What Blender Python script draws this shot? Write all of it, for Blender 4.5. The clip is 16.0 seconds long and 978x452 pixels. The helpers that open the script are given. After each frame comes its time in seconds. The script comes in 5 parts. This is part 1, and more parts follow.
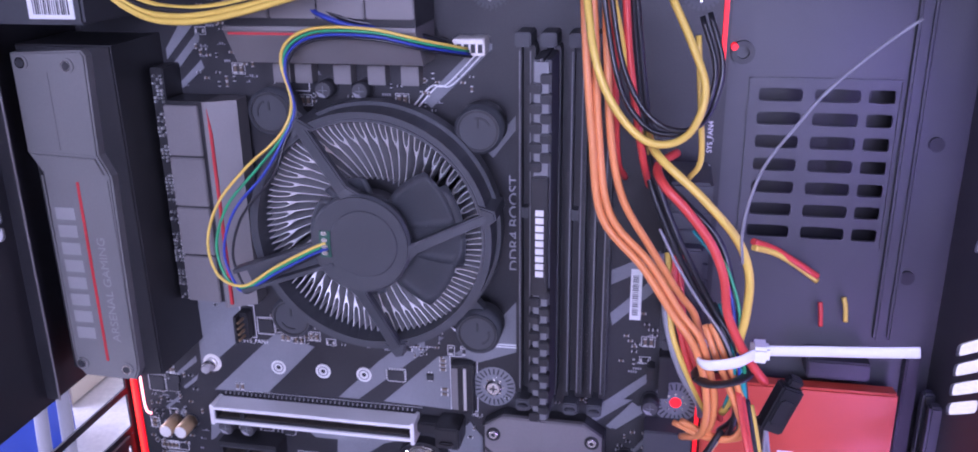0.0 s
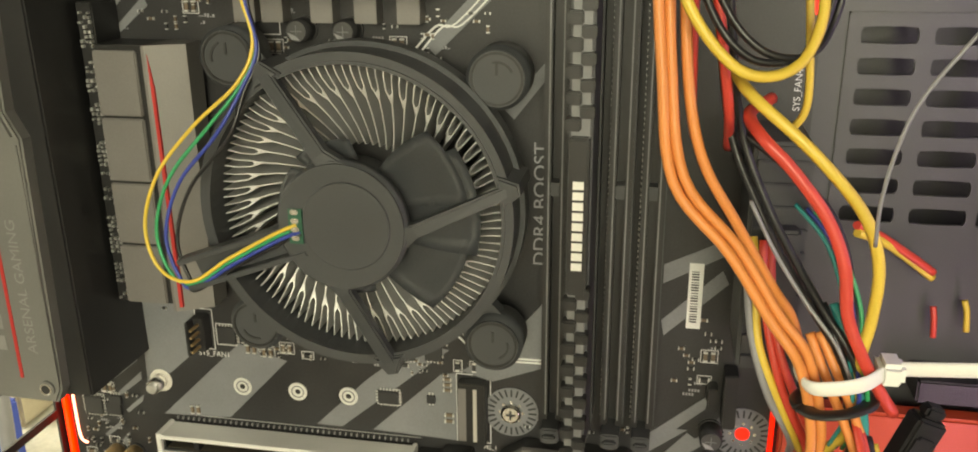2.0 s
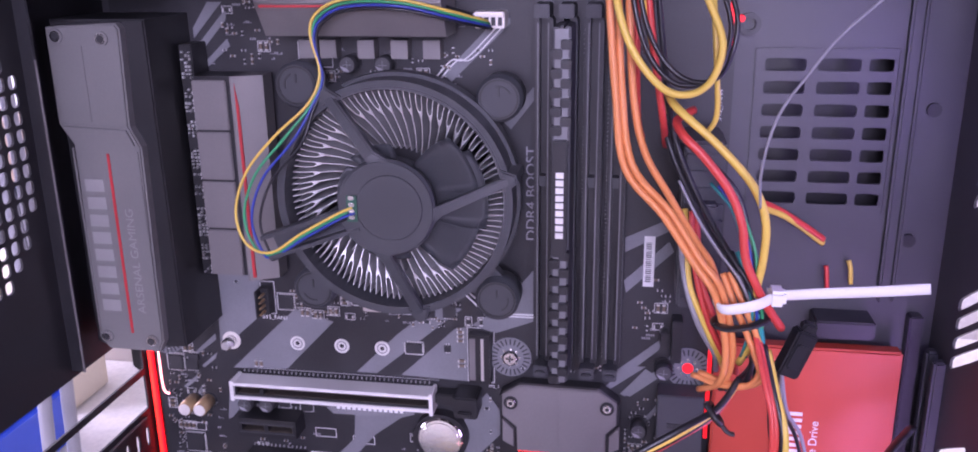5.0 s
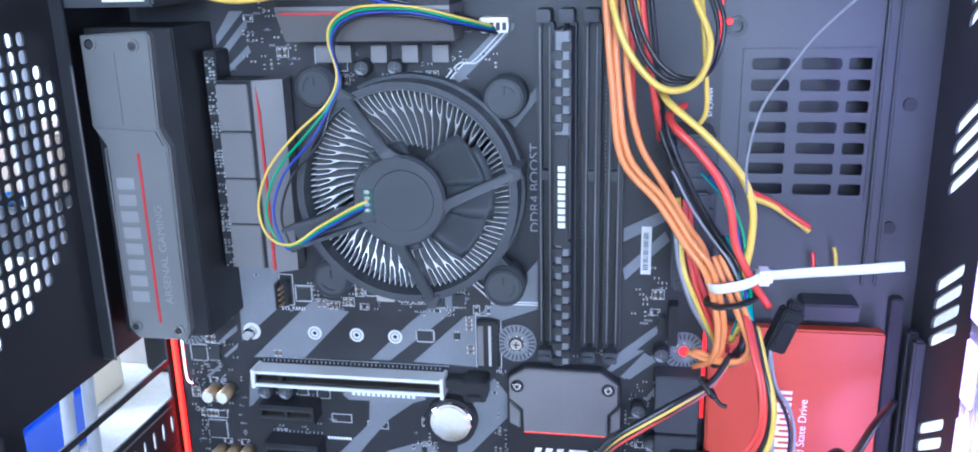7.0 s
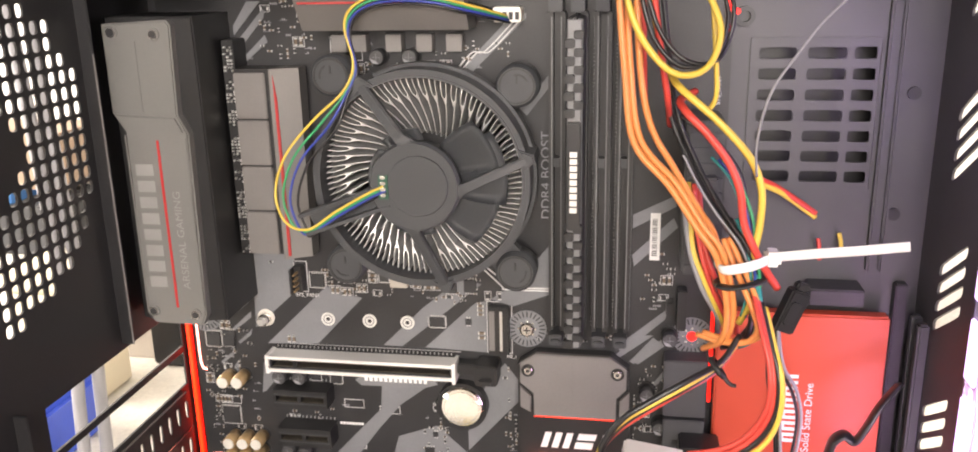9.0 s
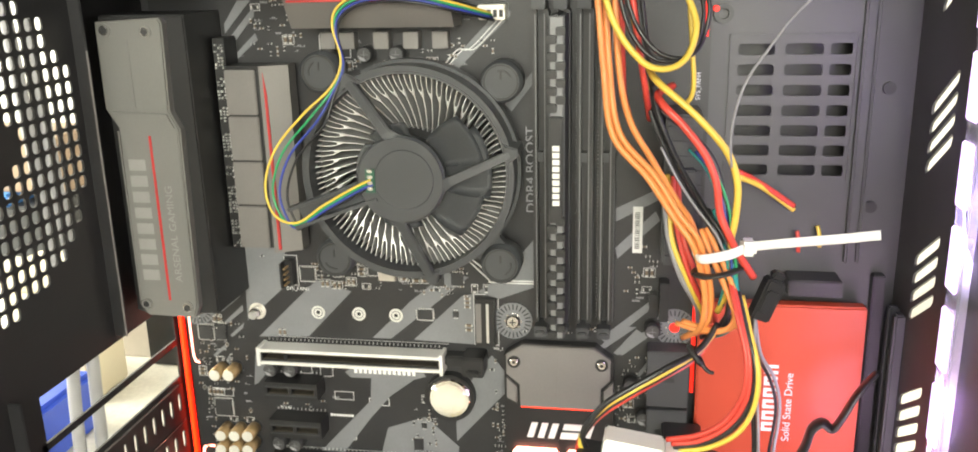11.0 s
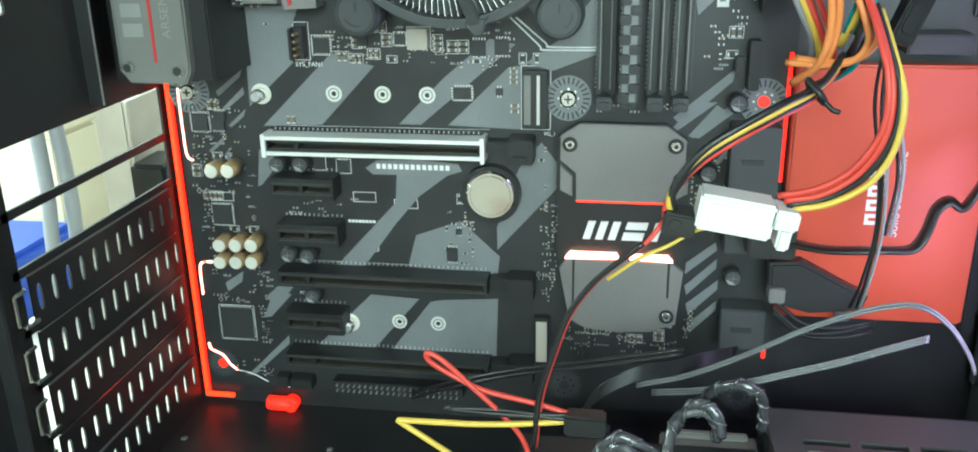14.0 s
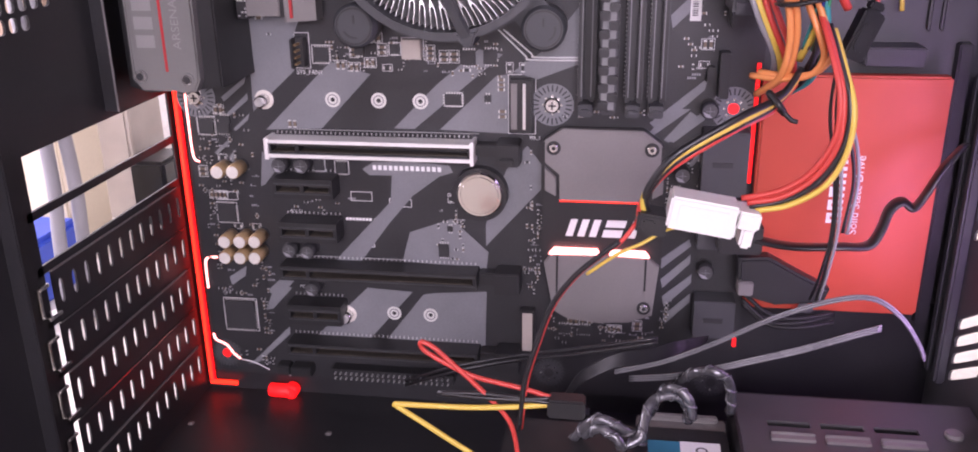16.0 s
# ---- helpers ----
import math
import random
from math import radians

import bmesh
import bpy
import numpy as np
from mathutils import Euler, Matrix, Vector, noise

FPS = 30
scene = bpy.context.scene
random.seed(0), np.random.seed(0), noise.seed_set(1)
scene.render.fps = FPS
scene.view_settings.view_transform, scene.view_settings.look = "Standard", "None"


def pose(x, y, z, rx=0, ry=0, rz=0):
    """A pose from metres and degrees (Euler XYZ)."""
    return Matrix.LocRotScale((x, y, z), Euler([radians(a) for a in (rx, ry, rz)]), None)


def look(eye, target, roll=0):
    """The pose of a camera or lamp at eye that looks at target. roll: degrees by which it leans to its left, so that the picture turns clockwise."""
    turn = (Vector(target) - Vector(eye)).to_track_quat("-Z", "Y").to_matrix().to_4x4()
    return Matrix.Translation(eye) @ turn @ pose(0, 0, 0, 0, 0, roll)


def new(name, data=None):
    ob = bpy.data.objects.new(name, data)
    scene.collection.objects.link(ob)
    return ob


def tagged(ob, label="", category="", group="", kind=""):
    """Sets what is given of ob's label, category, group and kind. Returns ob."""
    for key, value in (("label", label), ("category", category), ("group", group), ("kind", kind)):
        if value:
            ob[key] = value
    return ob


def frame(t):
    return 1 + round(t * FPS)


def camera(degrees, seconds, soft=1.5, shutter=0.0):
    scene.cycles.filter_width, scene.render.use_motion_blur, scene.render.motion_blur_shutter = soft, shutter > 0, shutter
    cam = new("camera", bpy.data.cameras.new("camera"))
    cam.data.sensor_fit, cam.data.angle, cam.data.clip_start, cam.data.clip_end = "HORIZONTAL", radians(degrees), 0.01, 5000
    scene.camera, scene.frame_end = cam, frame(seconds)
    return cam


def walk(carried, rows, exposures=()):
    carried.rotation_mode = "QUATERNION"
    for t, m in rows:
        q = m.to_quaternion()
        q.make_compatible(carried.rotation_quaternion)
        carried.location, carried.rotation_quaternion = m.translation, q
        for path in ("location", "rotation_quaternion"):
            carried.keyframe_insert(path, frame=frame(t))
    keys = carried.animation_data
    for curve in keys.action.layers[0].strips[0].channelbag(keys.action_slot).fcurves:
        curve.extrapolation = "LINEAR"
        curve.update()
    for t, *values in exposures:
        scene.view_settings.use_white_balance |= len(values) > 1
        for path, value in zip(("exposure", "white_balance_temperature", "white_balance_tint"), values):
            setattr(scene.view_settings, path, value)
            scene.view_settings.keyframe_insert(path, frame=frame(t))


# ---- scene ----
cam = camera(56.4, 16.0, 1.8)
PATH = [
    (0, (0.22407, -0.32099, 0.32203), (0.15963, 0.00187, 0.20326), -0.75),
    (0.5, (0.20880, -0.30448, 0.31051), (0.14364, 0.01822, 0.19169), -0.74),
    (1, (0.20025, -0.27605, 0.29041), (0.13737, 0.04828, 0.17484), -0.53),
    (1.5, (0.20399, -0.26615, 0.28447), (0.13950, 0.05730, 0.16734), -0.60),
    (2, (0.20446, -0.25663, 0.28754), (0.14090, 0.06830, 0.17404), -0.41),
    (2.5, (0.20467, -0.25707, 0.28710), (0.14213, 0.06850, 0.17488), -0.33),
    (3, (0.20511, -0.25771, 0.28788), (0.14291, 0.06820, 0.17648), -0.31),
    (3.5, (0.20396, -0.26549, 0.29190), (0.14194, 0.06020, 0.17976), -0.35),
    (4, (0.21173, -0.28037, 0.29095), (0.15124, 0.04520, 0.17759), -0.55),
    (4.2, (0.21113, -0.29340, 0.29596), (0.15200, 0.03315, 0.18474), -0.45),
    (6.3, (0.21653, -0.38080, 0.30271), (0.16034, -0.05053, 0.20140), -1.21),
    (6.5, (0.21678, -0.37645, 0.29765), (0.15956, -0.04606, 0.19733), -1.25),
    (7, (0.21391, -0.36740, 0.30051), (0.15655, -0.03719, 0.19967), -1.30),
    (7.5, (0.21362, -0.37521, 0.29686), (0.15669, -0.04477, 0.19653), -1.24),
    (8, (0.20591, -0.38405, 0.30325), (0.14979, -0.05315, 0.20397), -1.14),
    (8.5, (0.21011, -0.37947, 0.29832), (0.15292, -0.04883, 0.19880), -1.28),
    (9, (0.20969, -0.37722, 0.29554), (0.15284, -0.04647, 0.19618), -1.20),
    (11.3, (0.21719, -0.38953, 0.29262), (0.16079, -0.05807, 0.19541), -1.34),
    (11.5, (0.21523, -0.39455, 0.29090), (0.16034, -0.06389, 0.19016), -1.37),
    (11.9, (0.20990, -0.39360, 0.26520), (0.15446, -0.06319, 0.16395), -1.27),
    (12, (0.21022, -0.39750, 0.25704), (0.15384, -0.06732, 0.15553), -1.26),
    (12.5, (0.19887, -0.36956, 0.21851), (0.14333, -0.04387, 0.10301), -1.29),
    (13, (0.18913, -0.35177, 0.21114), (0.13450, -0.02637, 0.09440), -1.21),
    (13.5, (0.18482, -0.34310, 0.21313), (0.13097, -0.01756, 0.09639), -1.13),
    (14, (0.18554, -0.34562, 0.20782), (0.13298, -0.02068, 0.08886), -0.92),
    (14.5, (0.18195, -0.35222, 0.20854), (0.13027, -0.02792, 0.08746), -0.94),
    (15, (0.18415, -0.35433, 0.21000), (0.13468, -0.02983, 0.08853), -0.83),
    (15.5, (0.18914, -0.35512, 0.21112), (0.14163, -0.03061, 0.08890), -0.78),
    (16, (0.18929, -0.36823, 0.21857), (0.14087, -0.04369, 0.09678), -0.68),
]
# the light's tint and the camera's exposure change on the way
EXPOSURES = [
    (0, -0.52, 4950, 49),
    (0.5, -0.18, 4860, -6),
    (1, -0.5, 7880, 32),
    (1.5, -0.62, 4240, 27),
    (2, -0.48, 8820, -5),
    (2.5, -1.06, 5980, 69),
    (3, -0.62, 4170, -3),
    (3.5, -0.55, 9980, 11),
    (4, -0.76, 4850, 57),
    (6.5, -0.09, 6510, 29),
    (7, -0.02, 4530, 11),
    (7.5, 0.1, 7080, -5),
    (8, -0.05, 5380, 49),
    (8.5, 0.03, 5100, -10),
    (9, 0.04, 7230, 16),
    (11.5, 0.08, 7210, -1),
    (12, -0.42, 5680, 41),
    (12.5, -0.18, 4530, -1),
    (13, -0.12, 7500, 4),
    (13.5, -0.54, 4860, 37),
    (14, -0.2, 5570, -22),
    (14.5, -0.38, 7140, 24),
    (15, -0.38, 4380, 20),
    (15.5, -0.16, 7450, -26),
    (16, -0.44, 6200, 41),
]
walk(cam, [(t, look(eye, target, roll)) for t, eye, target, roll in PATH], EXPOSURES)

# ---- light ----
world = bpy.data.worlds.new("room_air")
scene.world = world
world.use_nodes = True
world.node_tree.nodes["Background"].inputs[0].default_value = (0.8, 0.85, 1.0, 1)
world.node_tree.nodes["Background"].inputs[1].default_value = 0.02


def area(name, m, size, size_y, power, colour):
    data = bpy.data.lights.new(name, "AREA")
    data.shape, data.size, data.size_y, data.energy, data.color = "RECTANGLE", size, size_y, power, colour
    ob = new(name, data)
    ob.matrix_world = m
    return ob


# frontal fill lamp added behind the viewer; its window is assumed
area("south_fill_light", look((0.35, -1.9, 0.6), (0.12, 0, 0.16)), 1.1, 0.9, 52.0, (1.0, 0.985, 0.97))
# weak overhead fill, added without a known ceiling lamp
area("overhead_fill_light", look((0.2, -1.0, 1.6), (0.15, -0.2, 0.0)), 0.8, 0.3, 0.5, (1.0, 0.96, 0.9))
# added lamp that brightens the wall seen through the rear openings
area("backdrop_fill_light", look((-1.25, 0.05, 0.55), (-0.3, 0.62, 0.0)), 0.9, 0.9, 54.0, (1.0, 0.99, 0.97))
# fixed lavender lamps standing in for the front fans' changing light
area("front_light_upper", look((0.3195, -0.072, 0.225), (0.22, 0.0, 0.19)), 0.012, 0.12, 0.085, (0.6, 0.46, 1.0))
area("front_light_lower", look((0.3195, -0.072, 0.1), (0.22, 0.0, 0.11)), 0.012, 0.1, 0.1, (0.8, 0.52, 0.95))


# ---- materials ----
def mat(name, colour, rough=0.5, metal=0.0, vary=0.15, scale=300.0, bump=0.05, glow=0.0, fine=2500.0, spec=0.5, isl=0.0):
    m = bpy.data.materials.new(name)
    m.use_nodes = True
    t = m.node_tree
    b = t.nodes["Principled BSDF"]
    b.inputs["Roughness"].default_value, b.inputs["Metallic"].default_value = rough, metal
    b.inputs["Specular IOR Level"].default_value = spec
    c = t.nodes.new("ShaderNodeTexCoord")
    big, small = t.nodes.new("ShaderNodeTexNoise"), t.nodes.new("ShaderNodeTexNoise")
    big.inputs["Scale"].default_value, small.inputs["Scale"].default_value = scale * 0.15, fine
    big.inputs["Detail"].default_value, small.inputs["Detail"].default_value = 5, 3
    for n in (big, small):
        t.links.new(c.outputs["Object"], n.inputs["Vector"])
    add = t.nodes.new("ShaderNodeMath")
    add.operation = "ADD"
    t.links.new(big.outputs["Fac"], add.inputs[0])
    t.links.new(small.outputs["Fac"], add.inputs[1])
    ramp = t.nodes.new("ShaderNodeMapRange")
    ramp.inputs["From Min"].default_value, ramp.inputs["From Max"].default_value = 0.6, 1.4
    ramp.inputs["To Min"].default_value, ramp.inputs["To Max"].default_value = 1 - vary, 1 + vary
    t.links.new(add.outputs[0], ramp.inputs["Value"])
    mul = t.nodes.new("ShaderNodeVectorMath")
    mul.operation = "SCALE"
    mul.inputs[0].default_value = colour
    t.links.new(ramp.outputs["Result"], mul.inputs["Scale"])
    t.links.new(mul.outputs[0], b.inputs["Base Color"])
    rr = t.nodes.new("ShaderNodeMapRange")
    rr.inputs["To Min"].default_value, rr.inputs["To Max"].default_value = max(rough - 0.1, 0.03), min(rough + 0.1, 1)
    t.links.new(big.outputs["Fac"], rr.inputs["Value"])
    t.links.new(rr.outputs["Result"], b.inputs["Roughness"])
    if bump:
        bp = t.nodes.new("ShaderNodeBump")
        bp.inputs["Strength"].default_value, bp.inputs["Distance"].default_value = bump, 0.0004
        t.links.new(small.outputs["Fac"], bp.inputs["Height"])
        t.links.new(bp.outputs["Normal"], b.inputs["Normal"])
    if glow:
        b.inputs["Emission Color"].default_value = (*colour, 1)
        b.inputs["Emission Strength"].default_value = glow
    return m


PCB = mat("solder_mask_black", (0.022, 0.022, 0.024), 0.42, vary=0.3, bump=0.12, fine=1400)
INK = mat("printed_grey_ink", (0.175, 0.18, 0.192), 0.42, vary=0.18, bump=0.12)
DARKTOP = mat("dull_capacitor_top", (0.075, 0.075, 0.078), 0.4, 0.3)
PALEINK = mat("pale_grey_ink", (0.3, 0.3, 0.32), 0.5)
WHITE = mat("white_silkscreen", (0.75, 0.75, 0.75), 0.6, vary=0.15)
PLASTIC = mat("black_plastic", (0.015, 0.015, 0.016), 0.42, vary=0.25, bump=0.1)
SATIN = mat("satin_dark_plastic", (0.05, 0.052, 0.056), 0.5, vary=0.12, bump=0.15)
FANBLK = mat("fan_frame_plastic", (0.05, 0.053, 0.058), 0.42, vary=0.1, bump=0.08)
BLADE = mat("fan_blade_plastic", (0.085, 0.09, 0.098), 0.36, vary=0.15)
SINK = mat("brushed_grey_heatsink", (0.2, 0.19, 0.185), 0.5, 0.35, vary=0.1, bump=0.12)
COVER = mat("grey_metallic_cover", (0.185, 0.183, 0.176), 0.48, 0.3, vary=0.08, bump=0.15)
COVERINK = mat("pale_cover_print", (0.245, 0.242, 0.235), 0.6)
FIN = mat("aluminium_fin", (0.62, 0.62, 0.62), 0.42, 0.55, vary=0.1)
STEEL = mat("bright_steel", (0.72, 0.71, 0.69), 0.25, 1.0, vary=0.12)
CHROME = mat("polished_cell_metal", (0.85, 0.83, 0.78), 0.12, 1.0, vary=0.05)
BLACKSTEEL = mat("black_painted_steel", (0.018, 0.018, 0.02), 0.38, vary=0.25, bump=0.2, fine=1800)
TRAYM = mat("grey_painted_tray", (0.06, 0.06, 0.063), 0.45, vary=0.15, bump=0.15)
GOLD = mat("tan_capacitor_sleeve", (0.36, 0.25, 0.13), 0.35, 0.4)
CAPTOP = mat("pale_capacitor_top", (0.74, 0.71, 0.65), 0.4, 0.3)
REDLINE = mat("red_painted_line", (0.45, 0.03, 0.03), 0.5)
REDSSD = mat("red_drive_casing", (0.5, 0.065, 0.03), 0.42, 0.1, vary=0.08, bump=0.12)
LEDRED = mat("red_light_strip", (1.0, 0.03, 0.006), 0.5, glow=3.2, vary=0.0, bump=0)
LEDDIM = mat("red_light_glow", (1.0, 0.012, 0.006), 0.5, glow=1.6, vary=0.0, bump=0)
LEDHOT = mat("hot_red_light_bar", (1.0, 0.32, 0.25), 0.5, glow=9.0, vary=0.0, bump=0)
FANLED = mat("fan_glow_stand_in", (0.72, 0.52, 1.0), 0.5, glow=2.4, vary=0.0, bump=0)
PALEMETAL = mat("plated_ring_metal", (0.72, 0.72, 0.69), 0.36, 0.35, vary=0.1)
RIM = mat("nickel_slot_armour", (0.82, 0.81, 0.79), 0.42, 0.35, vary=0.06)
CERAMIC = mat("brown_ceramic_part", (0.16, 0.12, 0.085), 0.5, vary=0.3)
CONTACT = mat("dull_contact_metal", (0.16, 0.14, 0.11), 0.4, 0.5, vary=0.2)
SPREADER = mat("anodised_spreader", (0.18, 0.182, 0.188), 0.45, 0.3, vary=0.15, bump=0.15)
CHIP = mat("chip_epoxy", (0.025, 0.025, 0.027), 0.5, vary=0.2)
CHIPEDGE = mat("tinned_leads", (0.66, 0.66, 0.65), 0.35, 0.8)
TAN = mat("pale_choke_body", (0.42, 0.38, 0.33), 0.55)
NYLON = mat("white_nylon", (0.78, 0.78, 0.76), 0.4, vary=0.05)
PAPER = mat("white_label_paper", (0.72, 0.72, 0.7), 0.7)
BLUE = mat("blue_plastic", (0.03, 0.08, 0.5), 0.4)
WALLP = mat("white_wall_paint", (0.8, 0.79, 0.76), 0.7, scale=20, fine=200)
CREAM = mat("cream_paint", (0.72, 0.64, 0.48), 0.6, scale=30)
LAMINATE = mat("pale_laminate", (0.72, 0.69, 0.62), 0.5, scale=40, fine=300)
WOOD = mat("table_wood", (0.25, 0.16, 0.09), 0.5, scale=60, fine=300)
CLEAR = mat("translucent_fan_plastic", (0.6, 0.62, 0.65), 0.25)
CLEAR.node_tree.nodes["Principled BSDF"].inputs["Transmission Weight"].default_value = 0.6
W = {
    "yellow": mat("yellow_wire", (0.7, 0.5, 0.08), 0.38, vary=0.08),
    "orange": mat("orange_wire", (0.72, 0.26, 0.08), 0.38, vary=0.08),
    "red": mat("red_wire", (0.6, 0.06, 0.045), 0.38, vary=0.08),
    "black": mat("black_wire", (0.016, 0.016, 0.018), 0.32, vary=0.1),
    "soft_black": mat("matt_black_wire", (0.012, 0.012, 0.013), 0.65, vary=0.1),
    "green": mat("green_wire", (0.03, 0.3, 0.12), 0.4),
    "blue": mat("blue_wire", (0.03, 0.05, 0.3), 0.4),
    "grey": mat("grey_wire", (0.25, 0.25, 0.27), 0.4),
    "teal": mat("teal_wire", (0.02, 0.25, 0.25), 0.4),
    "clear": mat("clear_wire", (0.14, 0.14, 0.15), 0.25),
}


# ---- building helpers (millimetres) ----
def boxes(*rows, bevel=0.0):
    """One bmesh of boxes x0, x1, y0, y1, z0, z1."""
    out = bmesh.new()
    for x0, x1, y0, y1, z0, z1 in rows:
        b = bmesh.new()
        bmesh.ops.create_cube(b, size=1.0)
        for v in b.verts:
            v.co = Vector((x0 if v.co.x < 0 else x1, y0 if v.co.y < 0 else y1, z0 if v.co.z < 0 else z1)) * 0.001
        if bevel:
            bmesh.ops.bevel(b, geom=b.edges[:], offset=bevel * 0.001, segments=2, affect="EDGES")
        merge(out, b)
    return out


def merge(out, b):
    me = bpy.data.meshes.new("tmp")
    b.to_mesh(me)
    b.free()
    out.from_mesh(me)
    bpy.data.meshes.remove(me)
    return out


def prism(points, y0, y1, bevel=0.0):
    """An outline of (x, z) points between the depths y0 (towards the viewer) and y1."""
    b = bmesh.new()
    f = [b.verts.new((x * 0.001, y0 * 0.001, z * 0.001)) for x, z in points]
    k = [b.verts.new((x * 0.001, y1 * 0.001, z * 0.001)) for x, z in points]
    top = b.faces.new(f)
    b.faces.new(k[::-1])
    n = len(f)
    for i in range(n):
        b.faces.new((f[i], k[i], k[(i + 1) % n], f[(i + 1) % n]))
    bmesh.ops.recalc_face_normals(b, faces=b.faces[:])
    if bevel:
        bmesh.ops.bevel(b, geom=list(top.edges), offset=bevel * 0.001, segments=2, affect="EDGES")
    return b


def disc(x, z, r, y0, y1, n=24, r2=None, bevel=0.0):
    """A cylinder, its axis towards the viewer; r2: the far radius."""
    b = bmesh.new()
    r2 = r if r2 is None else r2
    f = [b.verts.new(((x + r * math.cos(a)) * 0.001, y0 * 0.001, (z + r * math.sin(a)) * 0.001)) for a in (2 * math.pi * i / n for i in range(n))]
    k = [b.verts.new(((x + r2 * math.cos(a)) * 0.001, y1 * 0.001, (z + r2 * math.sin(a)) * 0.001)) for a in (2 * math.pi * i / n for i in range(n))]
    top = b.faces.new(f)
    b.faces.new(k[::-1])
    for i in range(n):
        b.faces.new((f[i], k[i], k[(i + 1) % n], f[(i + 1) % n])).smooth = True
    bmesh.ops.recalc_face_normals(b, faces=b.faces[:])
    if bevel:
        bmesh.ops.bevel(b, geom=list(top.edges), offset=bevel * 0.001, segments=2, affect="EDGES")
    return b


def ring(x, z, ra, rb, y0, y1, n=48, a0=0.0, a1=360.0):
    """A flat ring, or part of one, between the radii ra and rb."""
    b = bmesh.new()
    whole = a1 - a0 >= 360
    m = n if whole else n + 1
    rows = []
    for i in range(m):
        a = radians(a0 + (a1 - a0) * i / n)
        c, s = math.cos(a), math.sin(a)
        rows.append([b.verts.new(((x + r * c) * 0.001, y * 0.001, (z + r * s) * 0.001)) for r, y in ((ra, y0), (rb, y0), (rb, y1), (ra, y1))])
    for i in range(m if whole else m - 1):
        p, q = rows[i], rows[(i + 1) % m]
        for j in range(4):
            b.faces.new((p[j], p[(j + 1) % 4], q[(j + 1) % 4], q[j]))
    if not whole:
        b.faces.new(rows[0])
        b.faces.new(rows[-1][::-1])
    bmesh.ops.recalc_face_normals(b, faces=b.faces[:])
    return b


def smooth_path(points, step=6):
    """Catmull-Rom through the points."""
    p = [Vector(q) for q in points]
    p = [2 * p[0] - p[1], *p, 2 * p[-1] - p[-2]]
    out = []
    for i in range(1, len(p) - 2):
        for j in range(step):
            t = j / step
            a, b, c, d = p[i - 1 : i + 3]
            out.append(0.5 * (2 * b + (c - a) * t + (2 * a - 5 * b + 4 * c - d) * t * t + (3 * b - a - 3 * c + d) * t**3))
    return out + [p[-2]]


def tube(points, r=1.0, n=8, flat=1.0):
    """A round or flattened lead through points in millimetres."""
    path = smooth_path(points)
    b = bmesh.new()
    rings, side = [], None
    for i, q in enumerate(path):
        ahead = (path[min(i + 1, len(path) - 1)] - path[max(i - 1, 0)]).normalized()
        ref = side if side is not None else (Vector((0, 1, 0)) if abs(ahead.y) < 0.9 else Vector((1, 0, 0)))
        side = (ref - ahead * ref.dot(ahead)).normalized()
        up = ahead.cross(side)
        rings.append([b.verts.new((q + r * (flat * math.cos(2 * math.pi * k / n) * up + math.sin(2 * math.pi * k / n) * side)) * 0.001) for k in range(n)])
    for u, v in zip(rings, rings[1:]):
        for k in range(n):
            b.faces.new((u[k], u[(k + 1) % n], v[(k + 1) % n], v[k])).smooth = True
    b.faces.new(rings[0][::-1])
    b.faces.new(rings[-1])
    bmesh.ops.recalc_face_normals(b, faces=b.faces[:])
    return b


def part(name, bm, material, parent=None, label=""):
    me = bpy.data.meshes.new(name)
    bm.to_mesh(me)
    bm.free()
    me.materials.append(material)
    ob = new(name, me)
    ob.parent = parent
    if label:
        ob["label"] = label
    return ob


def thing(name, label, category, group=""):
    return tagged(new(name), label, category, group)


def solid(name, bm, material, label, category, group="", kind=""):
    return tagged(part(name, bm, material), label, category, group, kind)


def lettering(name, body, x, z, y, size, turn, material, parent, label="", squeeze=1.0):
    """Raised printing that faces the viewer, turned by degrees; starts at (x, z)."""
    cu = bpy.data.curves.new(name, "FONT")
    cu.body, cu.size, cu.extrude = body, size * 0.001, 0.00004
    tmp = new("tmp_text", cu)
    bpy.context.view_layer.update()
    me = bpy.data.meshes.new_from_object(tmp.evaluated_get(bpy.context.evaluated_depsgraph_get()))
    bpy.data.objects.remove(tmp)
    me.transform(pose(x * 0.001, y * 0.001, z * 0.001) @ pose(0, 0, 0, 90, 0, 0) @ pose(0, 0, 0, 0, 0, turn) @ Matrix.Diagonal((squeeze, 1, 1, 1)))
    me.materials.clear()
    me.materials.append(material)
    ob = new(name, me)
    ob.parent = parent
    if label:
        ob["label"] = label
    return ob


def bars(n, length, height, gap=0.22, slant=0.0):
    """Plain letter-sized blocks in a row: outlines in (along, up)."""
    w = length / n
    for i in range(n):
        a, c = i * w + gap * w * 0.5, (i + 1) * w - gap * w * 0.5
        yield [(a, 0), (c, 0), (c + slant, height), (a + slant, height)]


